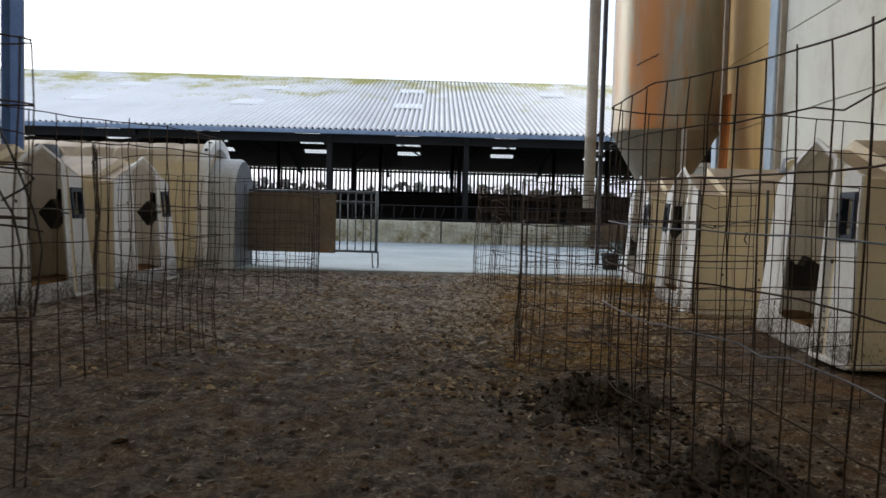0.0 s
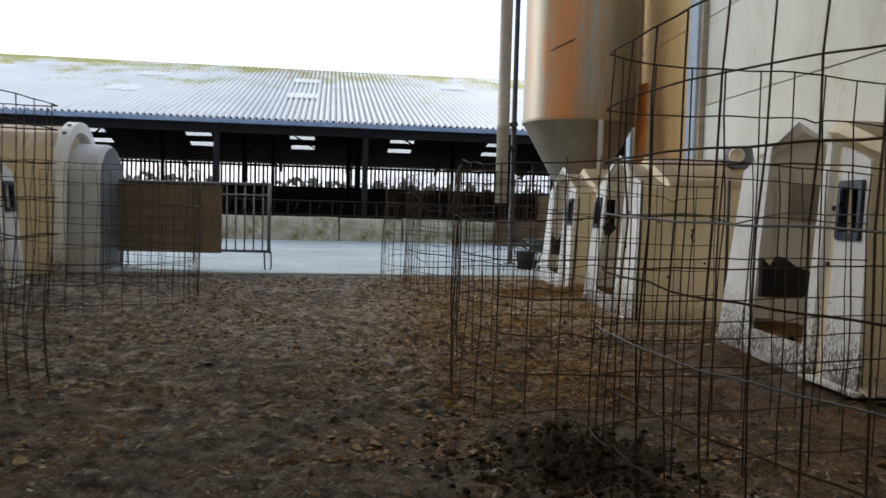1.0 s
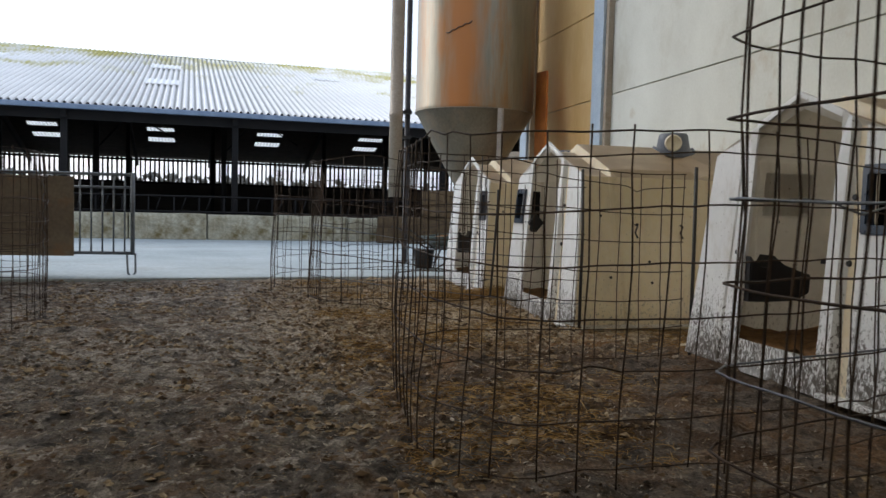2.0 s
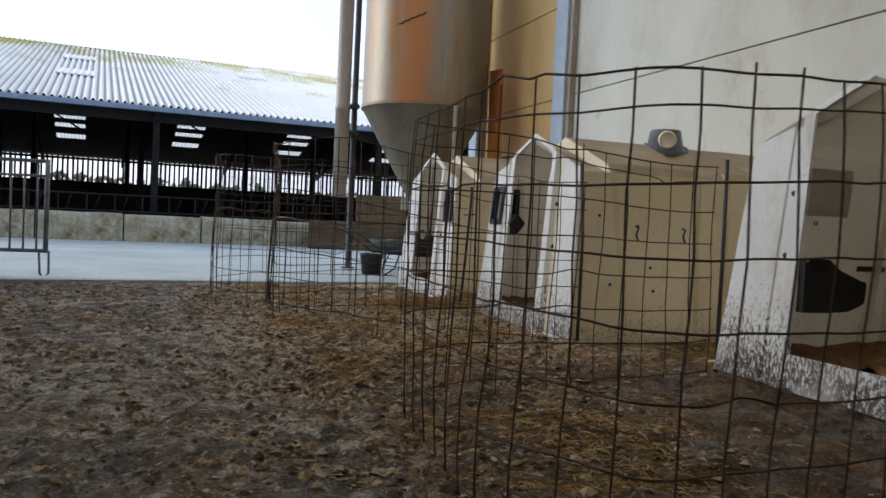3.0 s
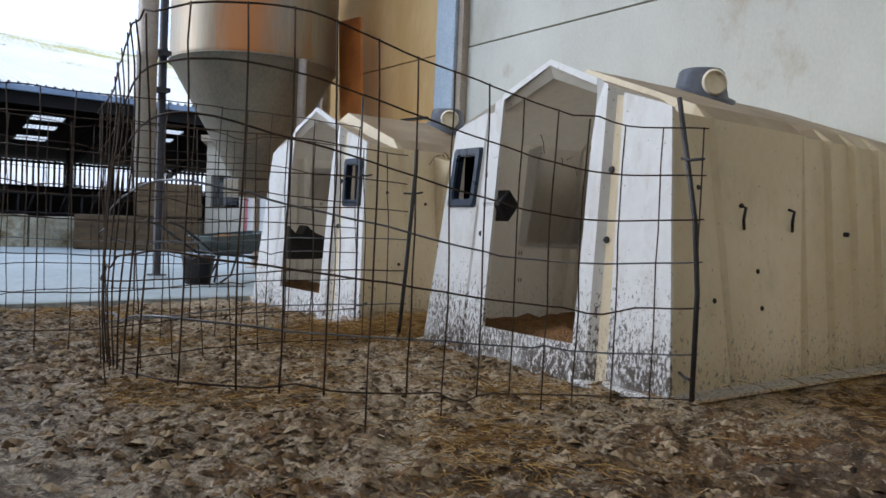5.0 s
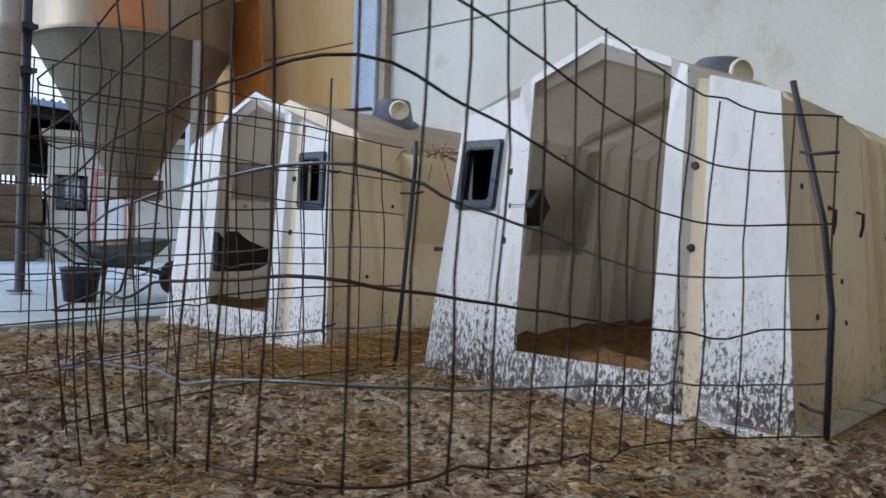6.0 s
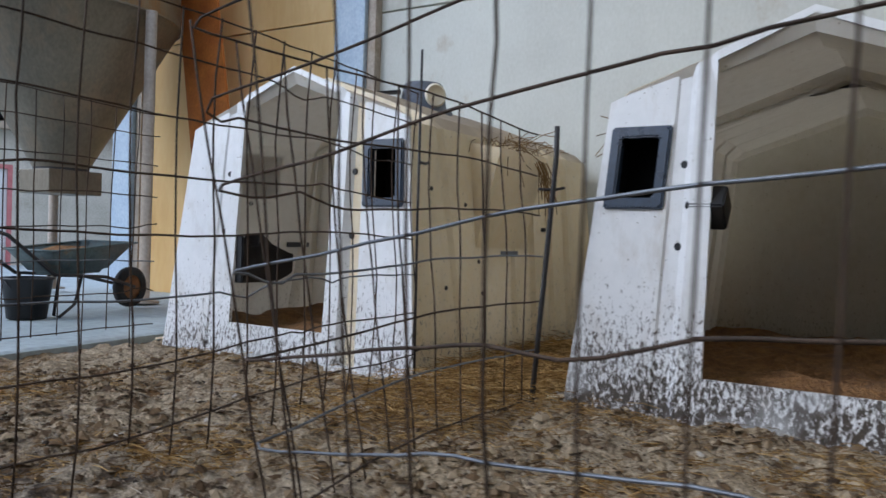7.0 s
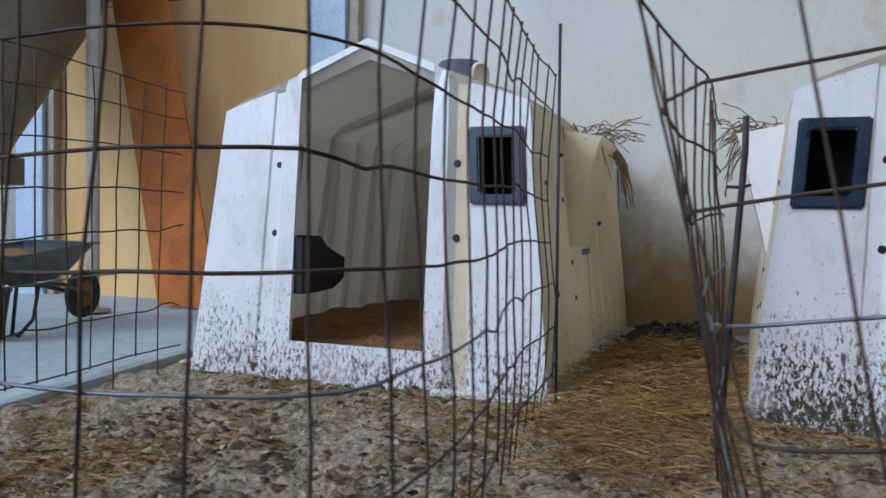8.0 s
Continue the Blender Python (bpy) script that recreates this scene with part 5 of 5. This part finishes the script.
    return mesh_object(name, verts, faces, material, parent, label, True)


EAVE, RIDGE, BACK = (0.9, 3.36), (15.9, 7.23), (30.9, 3.5)


def on_roof(t, lift, back=False):
    a, b = (RIDGE, BACK) if back else (EAVE, RIDGE)
    return (a[0] + (b[0] - a[0]) * t, a[1] + (b[1] - a[1]) * t + lift)


def build_barn():
    barn = tagged(empty("cow_barn", BARN), "long open-fronted cow barn with a pale corrugated roof", "barn")
    X0, X1 = -34.0, 24.0
    corrugated("roof", X0, X1, EAVE, RIDGE, 0.177, 0.055, M_SHEETUNDER, barn, "pale corrugated roof sheets with yellow lichen")
    # roof lights on the near slope
    BAY = 5.87
    for i in range(-6, 5):
        x = -2.5 + BAY * i
        for t0 in (0.31, 0.62):
            if (i * 7 + int(t0 * 10)) % 5 != 0:
                corrugated("skylight", x, x + 1.06, on_roof(t0, 0.05), on_roof(t0 + 0.09, 0.05), 0.177, 0.02, M_SKYLIGHT_TOP, barn, "translucent roof light", 6, 2)
    # far slope in strips, leaving gaps for the roof lights; its shaded underside is coloured dark
    bands = [(0.0, 0.535, False), (0.535, 0.575, True), (0.575, 0.625, False), (0.625, 0.66, True), (0.66, 0.735, False), (0.735, 0.78, True), (0.78, 1.0, False)]
    lights = [2.52 + BAY * k for k in range(-6, 4)]
    for t0, t1, glazed in bands:
        p0, p1 = on_roof(t0, 0, True), on_roof(t1, 0, True)
        if not glazed:
            mesh_object("roof_back", [(X0, *p0), (X1, *p0), (X1, *p1), (X0, *p1)], [(0, 1, 2, 3)], M_BARNWOOD, barn, "underside of the far roof slope, its shade put into the colour")
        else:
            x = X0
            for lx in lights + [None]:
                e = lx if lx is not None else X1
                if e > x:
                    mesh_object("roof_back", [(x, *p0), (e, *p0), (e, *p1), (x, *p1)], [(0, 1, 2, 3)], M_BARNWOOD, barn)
                if lx is not None:
                    corrugated("skylight", lx, lx + 1.42, p0, p1, 0.177, 0.02, M_SKYLIGHT, barn, "translucent roof light", 6, 1)
                    x = lx + 1.42
    # gutter and eave beam
    bm = bmesh.new()
    box(bm, X0, EAVE[0] - 0.13, EAVE[1] - 0.15, X1, EAVE[0] - 0.01, EAVE[1] - 0.02, 0.02)
    part("gutter", bm, M_GUTTER, barn, "blue-grey gutter")
    bm = bmesh.new()
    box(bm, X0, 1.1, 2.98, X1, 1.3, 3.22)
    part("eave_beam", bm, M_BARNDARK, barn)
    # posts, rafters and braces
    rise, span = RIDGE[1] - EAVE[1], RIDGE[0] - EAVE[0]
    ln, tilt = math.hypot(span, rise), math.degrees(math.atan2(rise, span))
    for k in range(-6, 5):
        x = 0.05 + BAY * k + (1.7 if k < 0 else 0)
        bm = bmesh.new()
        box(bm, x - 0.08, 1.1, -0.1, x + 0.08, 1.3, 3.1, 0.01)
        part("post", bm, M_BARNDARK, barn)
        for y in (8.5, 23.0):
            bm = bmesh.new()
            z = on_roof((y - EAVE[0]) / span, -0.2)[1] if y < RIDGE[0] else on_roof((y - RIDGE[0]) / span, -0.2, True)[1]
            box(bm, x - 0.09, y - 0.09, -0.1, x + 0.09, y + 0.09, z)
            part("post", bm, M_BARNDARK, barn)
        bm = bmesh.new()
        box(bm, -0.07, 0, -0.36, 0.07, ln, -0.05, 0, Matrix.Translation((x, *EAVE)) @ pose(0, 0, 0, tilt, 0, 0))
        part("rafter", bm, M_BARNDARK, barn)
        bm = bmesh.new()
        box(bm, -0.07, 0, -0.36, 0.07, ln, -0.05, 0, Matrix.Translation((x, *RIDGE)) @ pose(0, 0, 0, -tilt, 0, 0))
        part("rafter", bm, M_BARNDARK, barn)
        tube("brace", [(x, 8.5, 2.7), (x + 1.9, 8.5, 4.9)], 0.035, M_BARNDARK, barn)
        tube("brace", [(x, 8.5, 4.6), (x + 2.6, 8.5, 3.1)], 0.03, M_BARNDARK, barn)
    # back wall: low concrete, boards with gaps above
    bm = bmesh.new()
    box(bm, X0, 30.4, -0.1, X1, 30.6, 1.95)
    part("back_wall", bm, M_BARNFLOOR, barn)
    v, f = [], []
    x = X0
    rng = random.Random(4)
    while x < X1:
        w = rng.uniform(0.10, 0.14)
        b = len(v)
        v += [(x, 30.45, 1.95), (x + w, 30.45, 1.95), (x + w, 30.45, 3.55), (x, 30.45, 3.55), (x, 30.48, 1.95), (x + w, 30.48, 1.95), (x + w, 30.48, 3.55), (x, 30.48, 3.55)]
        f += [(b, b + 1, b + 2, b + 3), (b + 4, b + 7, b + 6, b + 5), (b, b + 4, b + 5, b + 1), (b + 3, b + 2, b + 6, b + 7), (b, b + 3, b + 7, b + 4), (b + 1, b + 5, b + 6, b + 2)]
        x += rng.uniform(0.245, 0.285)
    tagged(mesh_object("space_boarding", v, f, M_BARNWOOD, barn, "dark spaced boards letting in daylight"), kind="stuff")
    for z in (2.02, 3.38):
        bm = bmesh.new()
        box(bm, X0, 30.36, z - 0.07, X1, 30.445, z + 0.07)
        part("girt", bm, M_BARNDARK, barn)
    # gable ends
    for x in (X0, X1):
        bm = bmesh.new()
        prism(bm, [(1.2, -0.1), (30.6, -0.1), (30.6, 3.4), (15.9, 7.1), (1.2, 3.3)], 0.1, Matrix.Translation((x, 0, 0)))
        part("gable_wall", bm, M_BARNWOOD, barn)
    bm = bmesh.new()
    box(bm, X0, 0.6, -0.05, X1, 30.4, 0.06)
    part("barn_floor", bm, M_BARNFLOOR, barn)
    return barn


build_barn()


def feed_wall():
    """Concrete blocks along the feed passage, set end to end."""
    rng = random.Random(8)
    x = -30.0
    first = None
    while x < 22:
        ln = rng.uniform(1.75, 1.95)
        bm = bmesh.new()
        box(bm, 0, 0, 0, ln - 0.03, 0.55, 0.64 + rng.uniform(-0.02, 0.02), 0.03)
        bmesh.ops.subdivide_edges(bm, edges=[e for e in bm.edges if e.calc_length() > 0.5], cuts=3, use_grid_fill=True)
        for vv in bm.verts:
            vv.co += Vector((0, noise.noise((vv.co.x * 3 + x, vv.co.z * 5, 2)), noise.noise((vv.co.x * 3 + x, vv.co.y * 5, 7)))) * 0.02
        ob = part("concrete_block", bm, M_TROUGH, None)
        ob.matrix_world = BARN @ pose(x, rng.uniform(-0.03, 0.03), 0.03, 0, 0, rng.uniform(-0.6, 0.6))
        tagged(ob, "mossy grey concrete block in the feed wall", "concrete block", "feed wall blocks")
        x += ln


feed_wall()


def far_hedge():
    """Bare hedge and scrub beyond the barn, seen between its boards."""
    rng = random.Random(77)
    v, f = [], []
    for k in range(2600):
        x, y = rng.uniform(-70, 60), rng.uniform(66, 70)
        top = 3.3 + 1.1 * noise.noise((x * 0.13, 0, 5)) + 0.7 * noise.noise((x * 0.6, 0, 6))
        z = rng.uniform(0, max(0.5, top))
        r = rng.uniform(0.15, 0.5)
        b = len(v)
        for p in ((r, 0, 0), (-r, 0, 0), (0, r, 0), (0, -r, 0), (0, 0, r), (0, 0, -r)):
            v.append((x + p[0] * rng.uniform(0.5, 1.3), y + p[1], z + p[2] * rng.uniform(0.5, 1.4)))
        f += [(b, b + 2, b + 4), (b + 2, b + 1, b + 4), (b + 1, b + 3, b + 4), (b + 3, b, b + 4), (b + 2, b, b + 5), (b + 1, b + 2, b + 5), (b + 3, b + 1, b + 5), (b, b + 3, b + 5)]
    ob = mesh_object("hedge", v, f, M_HEDGE)
    ob.matrix_world = BARN
    return tagged(ob, "bare grey-brown hedge beyond the barn", "hedge", kind="stuff")


far_hedge()


def feed_barrier():
    """Tubular head rails over the blocks."""
    fb = tagged(empty("feed_barrier", BARN), "dark tubular steel feed barrier behind the concrete blocks", "feed barrier")
    for z in (0.72, 1.12):
        tube("rail", [(-30, 0.75, z), (22, 0.75, z)], 0.028, M_BARNDARK, fb)
    x = -30.0
    k = 0
    while x < 22:
        tube("neck_bar", [(x, 0.75, 0.0), (x, 0.75, 1.14)], 0.022, M_BARNDARK, fb)
        tube("neck_bar", [(x + 0.16, 0.75, 0.72), (x + 0.30, 0.75, 1.12)], 0.018, M_BARNDARK, fb)
        x += 0.62
    return fb


feed_barrier()


def far_building():
    """Rendered outbuilding seen under the silo: a glazed front beside a red-framed doorway."""
    b = tagged(empty("outbuilding", pose(7.0, 22.1, -0.09, 0, 0, -25.5)), "cream rendered outbuilding with a glazed front and red door frame", "building")
    for x0, x1, z0, z1 in ((-1.1, -1.0, -0.1, 2.3), (-1.0, -0.42, -0.1, 0.95), (-1.0, -0.42, 1.62, 2.3), (-0.42, -0.32, -0.1, 2.3), (0.32, 2.6, -0.1, 2.3), (-0.32, 0.32, 1.72, 2.3)):
        bm = bmesh.new()
        box(bm, x0, 0, z0, x1, 0.22, z1)
        part("wall", bm, M_CREAMWALL, b)
    bm = bmesh.new()
    box(bm, -1.2, -0.25, 2.3, 2.75, 3.2, 2.42)
    part("roof", bm, M_SHED, b)
    for x0, x1 in ((-1.1, -0.95), (2.45, 2.6)):
        bm = bmesh.new()
        box(bm, x0, 0.22, -0.1, x1, 3.0, 2.3)
        part("side_wall", bm, M_CREAMWALL, b)
    bm = bmesh.new()
    hollow_frame(bm, -0.32, -0.02, 0.32, 1.72, 0.075, -0.03, 0.09)
    bmesh.ops.transform(bm, matrix=pose(0, 0.03, 0, 0, 0, 90), verts=bm.verts)
    d = part("door", bm, M_RED, b, "faded red door frame")
    bm = bmesh.new()
    box(bm, -0.245, 0.05, 0.055, 0.245, 0.09, 1.645, 0.01)
    part("leaf", bm, M_WHITEWALL, d, "white door leaf")
    bm = bmesh.new()
    hollow_frame(bm, -1.0, 0.95, -0.42, 1.62, 0.05, -0.02, 0.09)
    bmesh.ops.transform(bm, matrix=pose(0, 0.03, 0, 0, 0, 90), verts=bm.verts)
    w = part("window", bm, M_GALV, b, "grey window frame")
    for k in range(2):
        x = -0.95 + k * 0.27
        bm = bmesh.new()
        box(bm, x, 0.06, 1.0, x + 0.21, 0.07, 1.57)
        part("pane", bm, M_GLASS, w, "glazed pane")
        if k:
            bm = bmesh.new()
            box(bm, x - 0.06, 0.04, 1.0, x, 0.09, 1.57)
            part("mullion", bm, M_GALV, w)
    return b


far_building()


def straw_bale(x, y, z, turn, seed):
    """A big square bale, sagging and shaggy."""
    bm = bmesh.new()
    box(bm, -0.6, -0.4, 0.0, 0.6, 0.4, 0.68, 0.05)
    bmesh.ops.subdivide_edges(bm, edges=[e for e in bm.edges if e.calc_length() > 0.3], cuts=5, use_grid_fill=True)
    for q in bm.verts:
        q.co += Vector((noise.noise((q.co.x * 4, q.co.y * 4, q.co.z * 4 + seed)), noise.noise((q.co.x * 4, q.co.y * 4 + seed, q.co.z * 4)), 0.3 * noise.noise((q.co.x * 3 + seed, q.co.y * 3, 1)))) * 0.035
    ob = part("straw_bale", bm, M_BALE, None)
    ob.matrix_world = pose(x, y, z, 0, 0, turn)
    return tagged(ob, "weathered brown straw bale stacked beside the outbuilding", "straw bale", "stacked bales")


for k, (x, y) in enumerate(((5.25, 22.75), (4.20, 23.05))):
    for r in range(2 - k):
        straw_bale(x + 0.05 * r, y, -0.08 + 0.69 * r, -16 + 4 * r, 3 * k + r)

# ---- loose matter on the ground ----


def clods():
    """Trodden lumps of dung and earth, thickest along the pens."""
    rng = random.Random(21)
    v, f = [], []
    octa = [(1, 0, 0), (-1, 0, 0), (0, 1, 0), (0, -1, 0), (0, 0, 1), (0, 0, -0.5)]
    fc = [(0, 2, 4), (2, 1, 4), (1, 3, 4), (3, 0, 4), (2, 0, 5), (1, 2, 5), (3, 1, 5), (0, 3, 5)]
    count = 0
    while count < 14000:
        x, y = rng.uniform(-3.2, 2.9), rng.uniform(0.8, 11.9)
        dens = 0.45 + 0.8 * noise.noise((x * 0.8, y * 0.8, 12))
        dens += 1.2 * math.exp(-((x - 1.45) / 0.35) ** 2) * math.exp(-((y - 4.0) / 0.7) ** 2)
        if rng.random() > dens:
            continue
        count += 1
        r = 0.005 + 0.019 * rng.random() ** 3.5
        a = rng.random() * 6.28
        sx, sy, sz = r * rng.uniform(0.8, 1.7), r * rng.uniform(0.6, 1.2), r * rng.uniform(0.3, 0.6)
        z = ground_height(x, y) + sz * 0.25
        b = len(v)
        ca, sa = math.cos(a), math.sin(a)
        for p in octa:
            q = [c * rng.uniform(0.75, 1.2) for c in p]
            v.append((x + ca * q[0] * sx - sa * q[1] * sy, y + sa * q[0] * sx + ca * q[1] * sy, z + q[2] * sz))
        f += [tuple(b + i for i in t) for t in fc]
    return tagged(mesh_object("dung_clods", v, f, M_CLOD), "dark trodden clods of dung and earth on the yard", "clods", kind="stuff")


clods()


def crumbs():
    """Chunky pale crumbs of dry trodden bedding, lying in drifts."""
    rng = random.Random(27)
    v, f = [], []
    octa = [(1, 0, 0), (0.2, 0.9, 0), (-0.9, 0.3, 0), (-0.4, -0.9, 0), (0.5, -0.8, 0), (0.1, 0.1, 1), (0, 0, -0.4)]
    fc = [(i, (i + 1) % 5, 5) for i in range(5)] + [((i + 1) % 5, i, 6) for i in range(5)]
    count = 0
    while count < 17000:
        x, y = rng.uniform(-1.6, 2.8), rng.uniform(4.4, 11.8)
        dens = 0.06 + 0.45 * min(1.0, max(0.0, (x - 0.1) / 0.9)) * min(1.0, max(0.0, (y - 4.4) / 2.5)) + 0.8 * noise.noise((x * 1.6, y * 1.6, 52)) + 0.5 * noise.noise((x * 5, y * 5, 53))
        if rng.random() > dens:
            continue
        count += 1
        r = 0.007 + 0.024 * rng.random() ** 3
        a, up = rng.random() * 6.28, rng.uniform(0.35, 0.65)
        z = ground_height(x, y) + r * 0.10
        tx, ty = rng.uniform(-0.35, 0.35), rng.uniform(-0.35, 0.35)
        ca, sa, asp = math.cos(a), math.sin(a), rng.uniform(0.55, 0.95)
        b = len(v)
        for p in octa:
            u, w, h = p[0] * r * rng.uniform(0.7, 1.3), p[1] * r * asp * rng.uniform(0.7, 1.3), p[2] * r * up
            v.append((x + ca * u - sa * w, y + sa * u + ca * w, z + h + u * tx + w * ty))
        f += [tuple(b + i for i in t) for t in fc]
    return tagged(mesh_object("bedding_crumbs", v, f, M_CRUMB), "tan and grey-brown crumbs of dry trodden bedding", "crumbs", kind="stuff")


crumbs()


def trodden_hay():
    """Golden-brown hay in flat patches over the pens."""
    rng = random.Random(28)
    v, f = [], []
    count = 0
    while count < 9000:
        x, y = rng.uniform(0.9, 2.8), rng.uniform(5.2, 11.9)
        dens = 0.10 + 1.5 * noise.noise((x * 1.5, y * 1.5, 61)) + 0.4 * noise.noise((x * 6, y * 6, 62))
        if rng.random() > dens:
            continue
        count += 1
        a, ln = rng.random() * 6.28, rng.uniform(0.02, 0.09)
        d = Vector((math.cos(a), math.sin(a), rng.uniform(-0.12, 0.15))) * ln
        p = Vector((x, y, ground_height(x, y) + 0.010 * rng.random() + 0.003))
        vv, ff = tube_data([p, p + d * 0.5 + Vector((0, 0, 0.004)), p + d], 0.0013, 3, len(v), False)
        v += vv
        f += ff
    return tagged(mesh_object("trodden_hay", v, f, M_HAYLOOSE), "golden-brown hay trodden flat in the pens", "hay", kind="stuff")


trodden_hay()


def dung_heap(cx, cy, lx, ly, high, count, seed, label, ragged=1.0):
    """A scraped-up heap of dark dung: a lumpy mound that runs out into the ground, with loose lumps on it."""
    rng = random.Random(seed)

    def top(x, y):
        g = math.exp(-((x - cx) / lx) ** 2 - ((y - cy) / ly) ** 2 + ragged * (1.7 * noise.noise((x * 3.6, y * 3.6, seed)) + 0.8 * noise.noise((x * 11, y * 11, seed))))
        lump = abs(noise.noise((x * 9, y * 9, seed))) + 0.75 * abs(noise.noise((x * 19, y * 19, seed + 3))) + 0.55 * noise.noise((x * 40, y * 40, seed + 5))
        return ground_height(x, y) - 0.03 + min(1.6, g) * (high * 0.7 + 0.20 * ragged * lump * (high + 0.25))

    n_ = 96
    v, f = [], []
    for j in range(n_ + 1):
        for i in range(n_ + 1):
            x, y = cx + (i / n_ - 0.5) * 4 * lx, cy + (j / n_ - 0.5) * 4 * ly
            v.append((x, y, top(x, y)))
    for j in range(n_):
        for i in range(n_):
            a = j * (n_ + 1) + i
            f.append((a, a + 1, a + n_ + 2, a + n_ + 1))
    root = tagged(mesh_object("dung_heap", v, f, M_DUNGHEAP, smooth=True), label, "dung heap")
    v, f = [], []
    octa = [(1, 0, 0), (-1, 0, 0), (0, 1, 0), (0, -1, 0), (0, 0, 1), (0, 0, -0.6)]
    fc = [(0, 2, 4), (2, 1, 4), (1, 3, 4), (3, 0, 4), (2, 0, 5), (1, 2, 5), (3, 1, 5), (0, 3, 5)]
    for k in range(count):
        x, y = rng.gauss(cx, lx * 0.62), rng.gauss(cy, ly * 0.62)
        r = 0.006 + 0.020 * rng.random() ** 3
        z = max(top(x, y), ground_height(x, y)) + r * 0.25
        b = len(v)
        a = rng.random() * 6.28
        ca, sa = math.cos(a), math.sin(a)
        for p in octa:
            q = [c * r * rng.uniform(0.6, 1.35) for c in p]
            v.append((x + ca * q[0] - sa * q[1], y + sa * q[0] + ca * q[1], z + 0.7 * q[2]))
        f += [tuple(b + i for i in t_) for t_ in fc]
    tagged(mesh_object("lump_layer", v, f, M_DUNG, root, smooth=True), kind="stuff")
    return root


dung_heap(1.32, 4.42, 0.34, 0.36, 0.095, 1300, 41, "dark lumpy heap of dung against the pen mesh")
dung_heap(1.66, 3.40, 0.30, 0.42, 0.075, 900, 43, "dark trodden dung spread under the pen mesh")
dung_heap(4.40, 10.18, 0.46, 0.36, 0.23, 700, 42, "dark rotted litter heaped at the wall foot", 0.35)


def straw_bits():
    """Chaff and straw over the yard."""
    rng = random.Random(22)
    v, f = [], []
    for k in range(70000):
        x, y = rng.uniform(-3.2, 3.0), rng.uniform(0.8, 11.9)
        if rng.random() > 0.35 + 0.65 * min(1.0, max(0.0, (x - 0.2) / 0.9)) * min(1.0, max(0.0, (y - 5.5) / 2.5)):
            continue
        if rng.random() > 0.5 + 0.9 * noise.noise((x * 0.6, y * 0.6, 31)):
            continue
        z = ground_height(x, y) + 0.006
        a, ln = rng.random() * 6.28, 0.010 + 0.055 * rng.random() ** 2.5
        d = Vector((math.cos(a), math.sin(a), rng.uniform(-0.05, 0.12))) * ln
        p = Vector((x, y, z))
        vv, ff = tube_data([p, p + d * 0.5 + Vector((0, 0, 0.001)), p + d], 0.0012, 3, len(v), False)
        v += vv
        f += ff
    return tagged(mesh_object("straw_bits", v, f, M_CHAFF), "scattered pale straw and chaff on the earth", "straw", kind="stuff")


straw_bits()


def litter():
    """Flat scraps of dry dung and bedding, thickest in the pens."""
    rng = random.Random(23)
    v, f = [], []
    for k in range(52000):
        x, y = rng.uniform(-2.4, 2.75), rng.uniform(2.5, 11.9)
        dens = 0.30 + 0.35 * min(1.0, max(0.0, (x - 0.2) / 1.2)) + 0.5 * noise.noise((x * 1.1, y * 1.1, 44))
        if rng.random() > dens:
            continue
        z = ground_height(x, y) + 0.004
        a, r = rng.random() * 6.28, 0.004 + 0.016 * rng.random() ** 2.4
        ca, sa, asp = math.cos(a), math.sin(a), rng.uniform(0.18, 0.55)
        tx, ty = rng.uniform(-0.5, 0.5), rng.uniform(-0.5, 0.5)
        b = len(v)
        for px, py in ((1, 0.2), (0.3, 1), (-0.8, 0.5), (-0.5, -0.9), (0.6, -0.7)):
            u, w = px * r * rng.uniform(0.7, 1.3), py * r * asp
            v.append((x + ca * u - sa * w, y + sa * u + ca * w, z + u * tx + w * ty))
        v.append((x, y, z + r * 0.14))
        for i in range(5):
            f.append((b + i, b + (i + 1) % 5, b + 5))
    return tagged(mesh_object("litter", v, f, M_LITTER), "dry brown and tan scraps of litter on the earth", "litter", kind="stuff")


litter()


def hay_heap(cx, cy, lx, ly, n_, seed, label):
    """Loose hay lying between the hutches."""
    rng = random.Random(seed)
    v, f = [], []
    for k in range(n_):
        x, y = rng.gauss(cx, lx), rng.gauss(cy, ly)
        if not (1.7 < x < 4.1):
            continue
        z = ground_height(x, y) + 0.12 * math.exp(-((x - 4.6) / 0.4) ** 2) + 0.06 * math.exp(-((x - 3.6) / 0.9) ** 2) * math.exp(-((y - 10.15) / 0.35) ** 2) + rng.random() * 0.05
        a, ln = rng.random() * 6.28, rng.uniform(0.03, 0.16)
        d = Vector((math.cos(a), math.sin(a), rng.uniform(-0.25, 0.3))) * ln
        p = Vector((x, y, z))
        vv, ff = tube_data([p, p + d * 0.5 + Vector((0, 0, 0.008)), p + d], 0.0013, 3, len(v), False)
        v += vv
        f += ff
    return tagged(mesh_object("loose_hay", v, f, M_HAYLOOSE), label, "hay", kind="stuff")


hay_heap(3.3, 10.12, 0.65, 0.19, 11000, 31, "loose brown hay trodden between two hutches")
hay_heap(3.7, 7.6, 0.5, 0.25, 900, 32, "loose hay and litter beside the hutch")
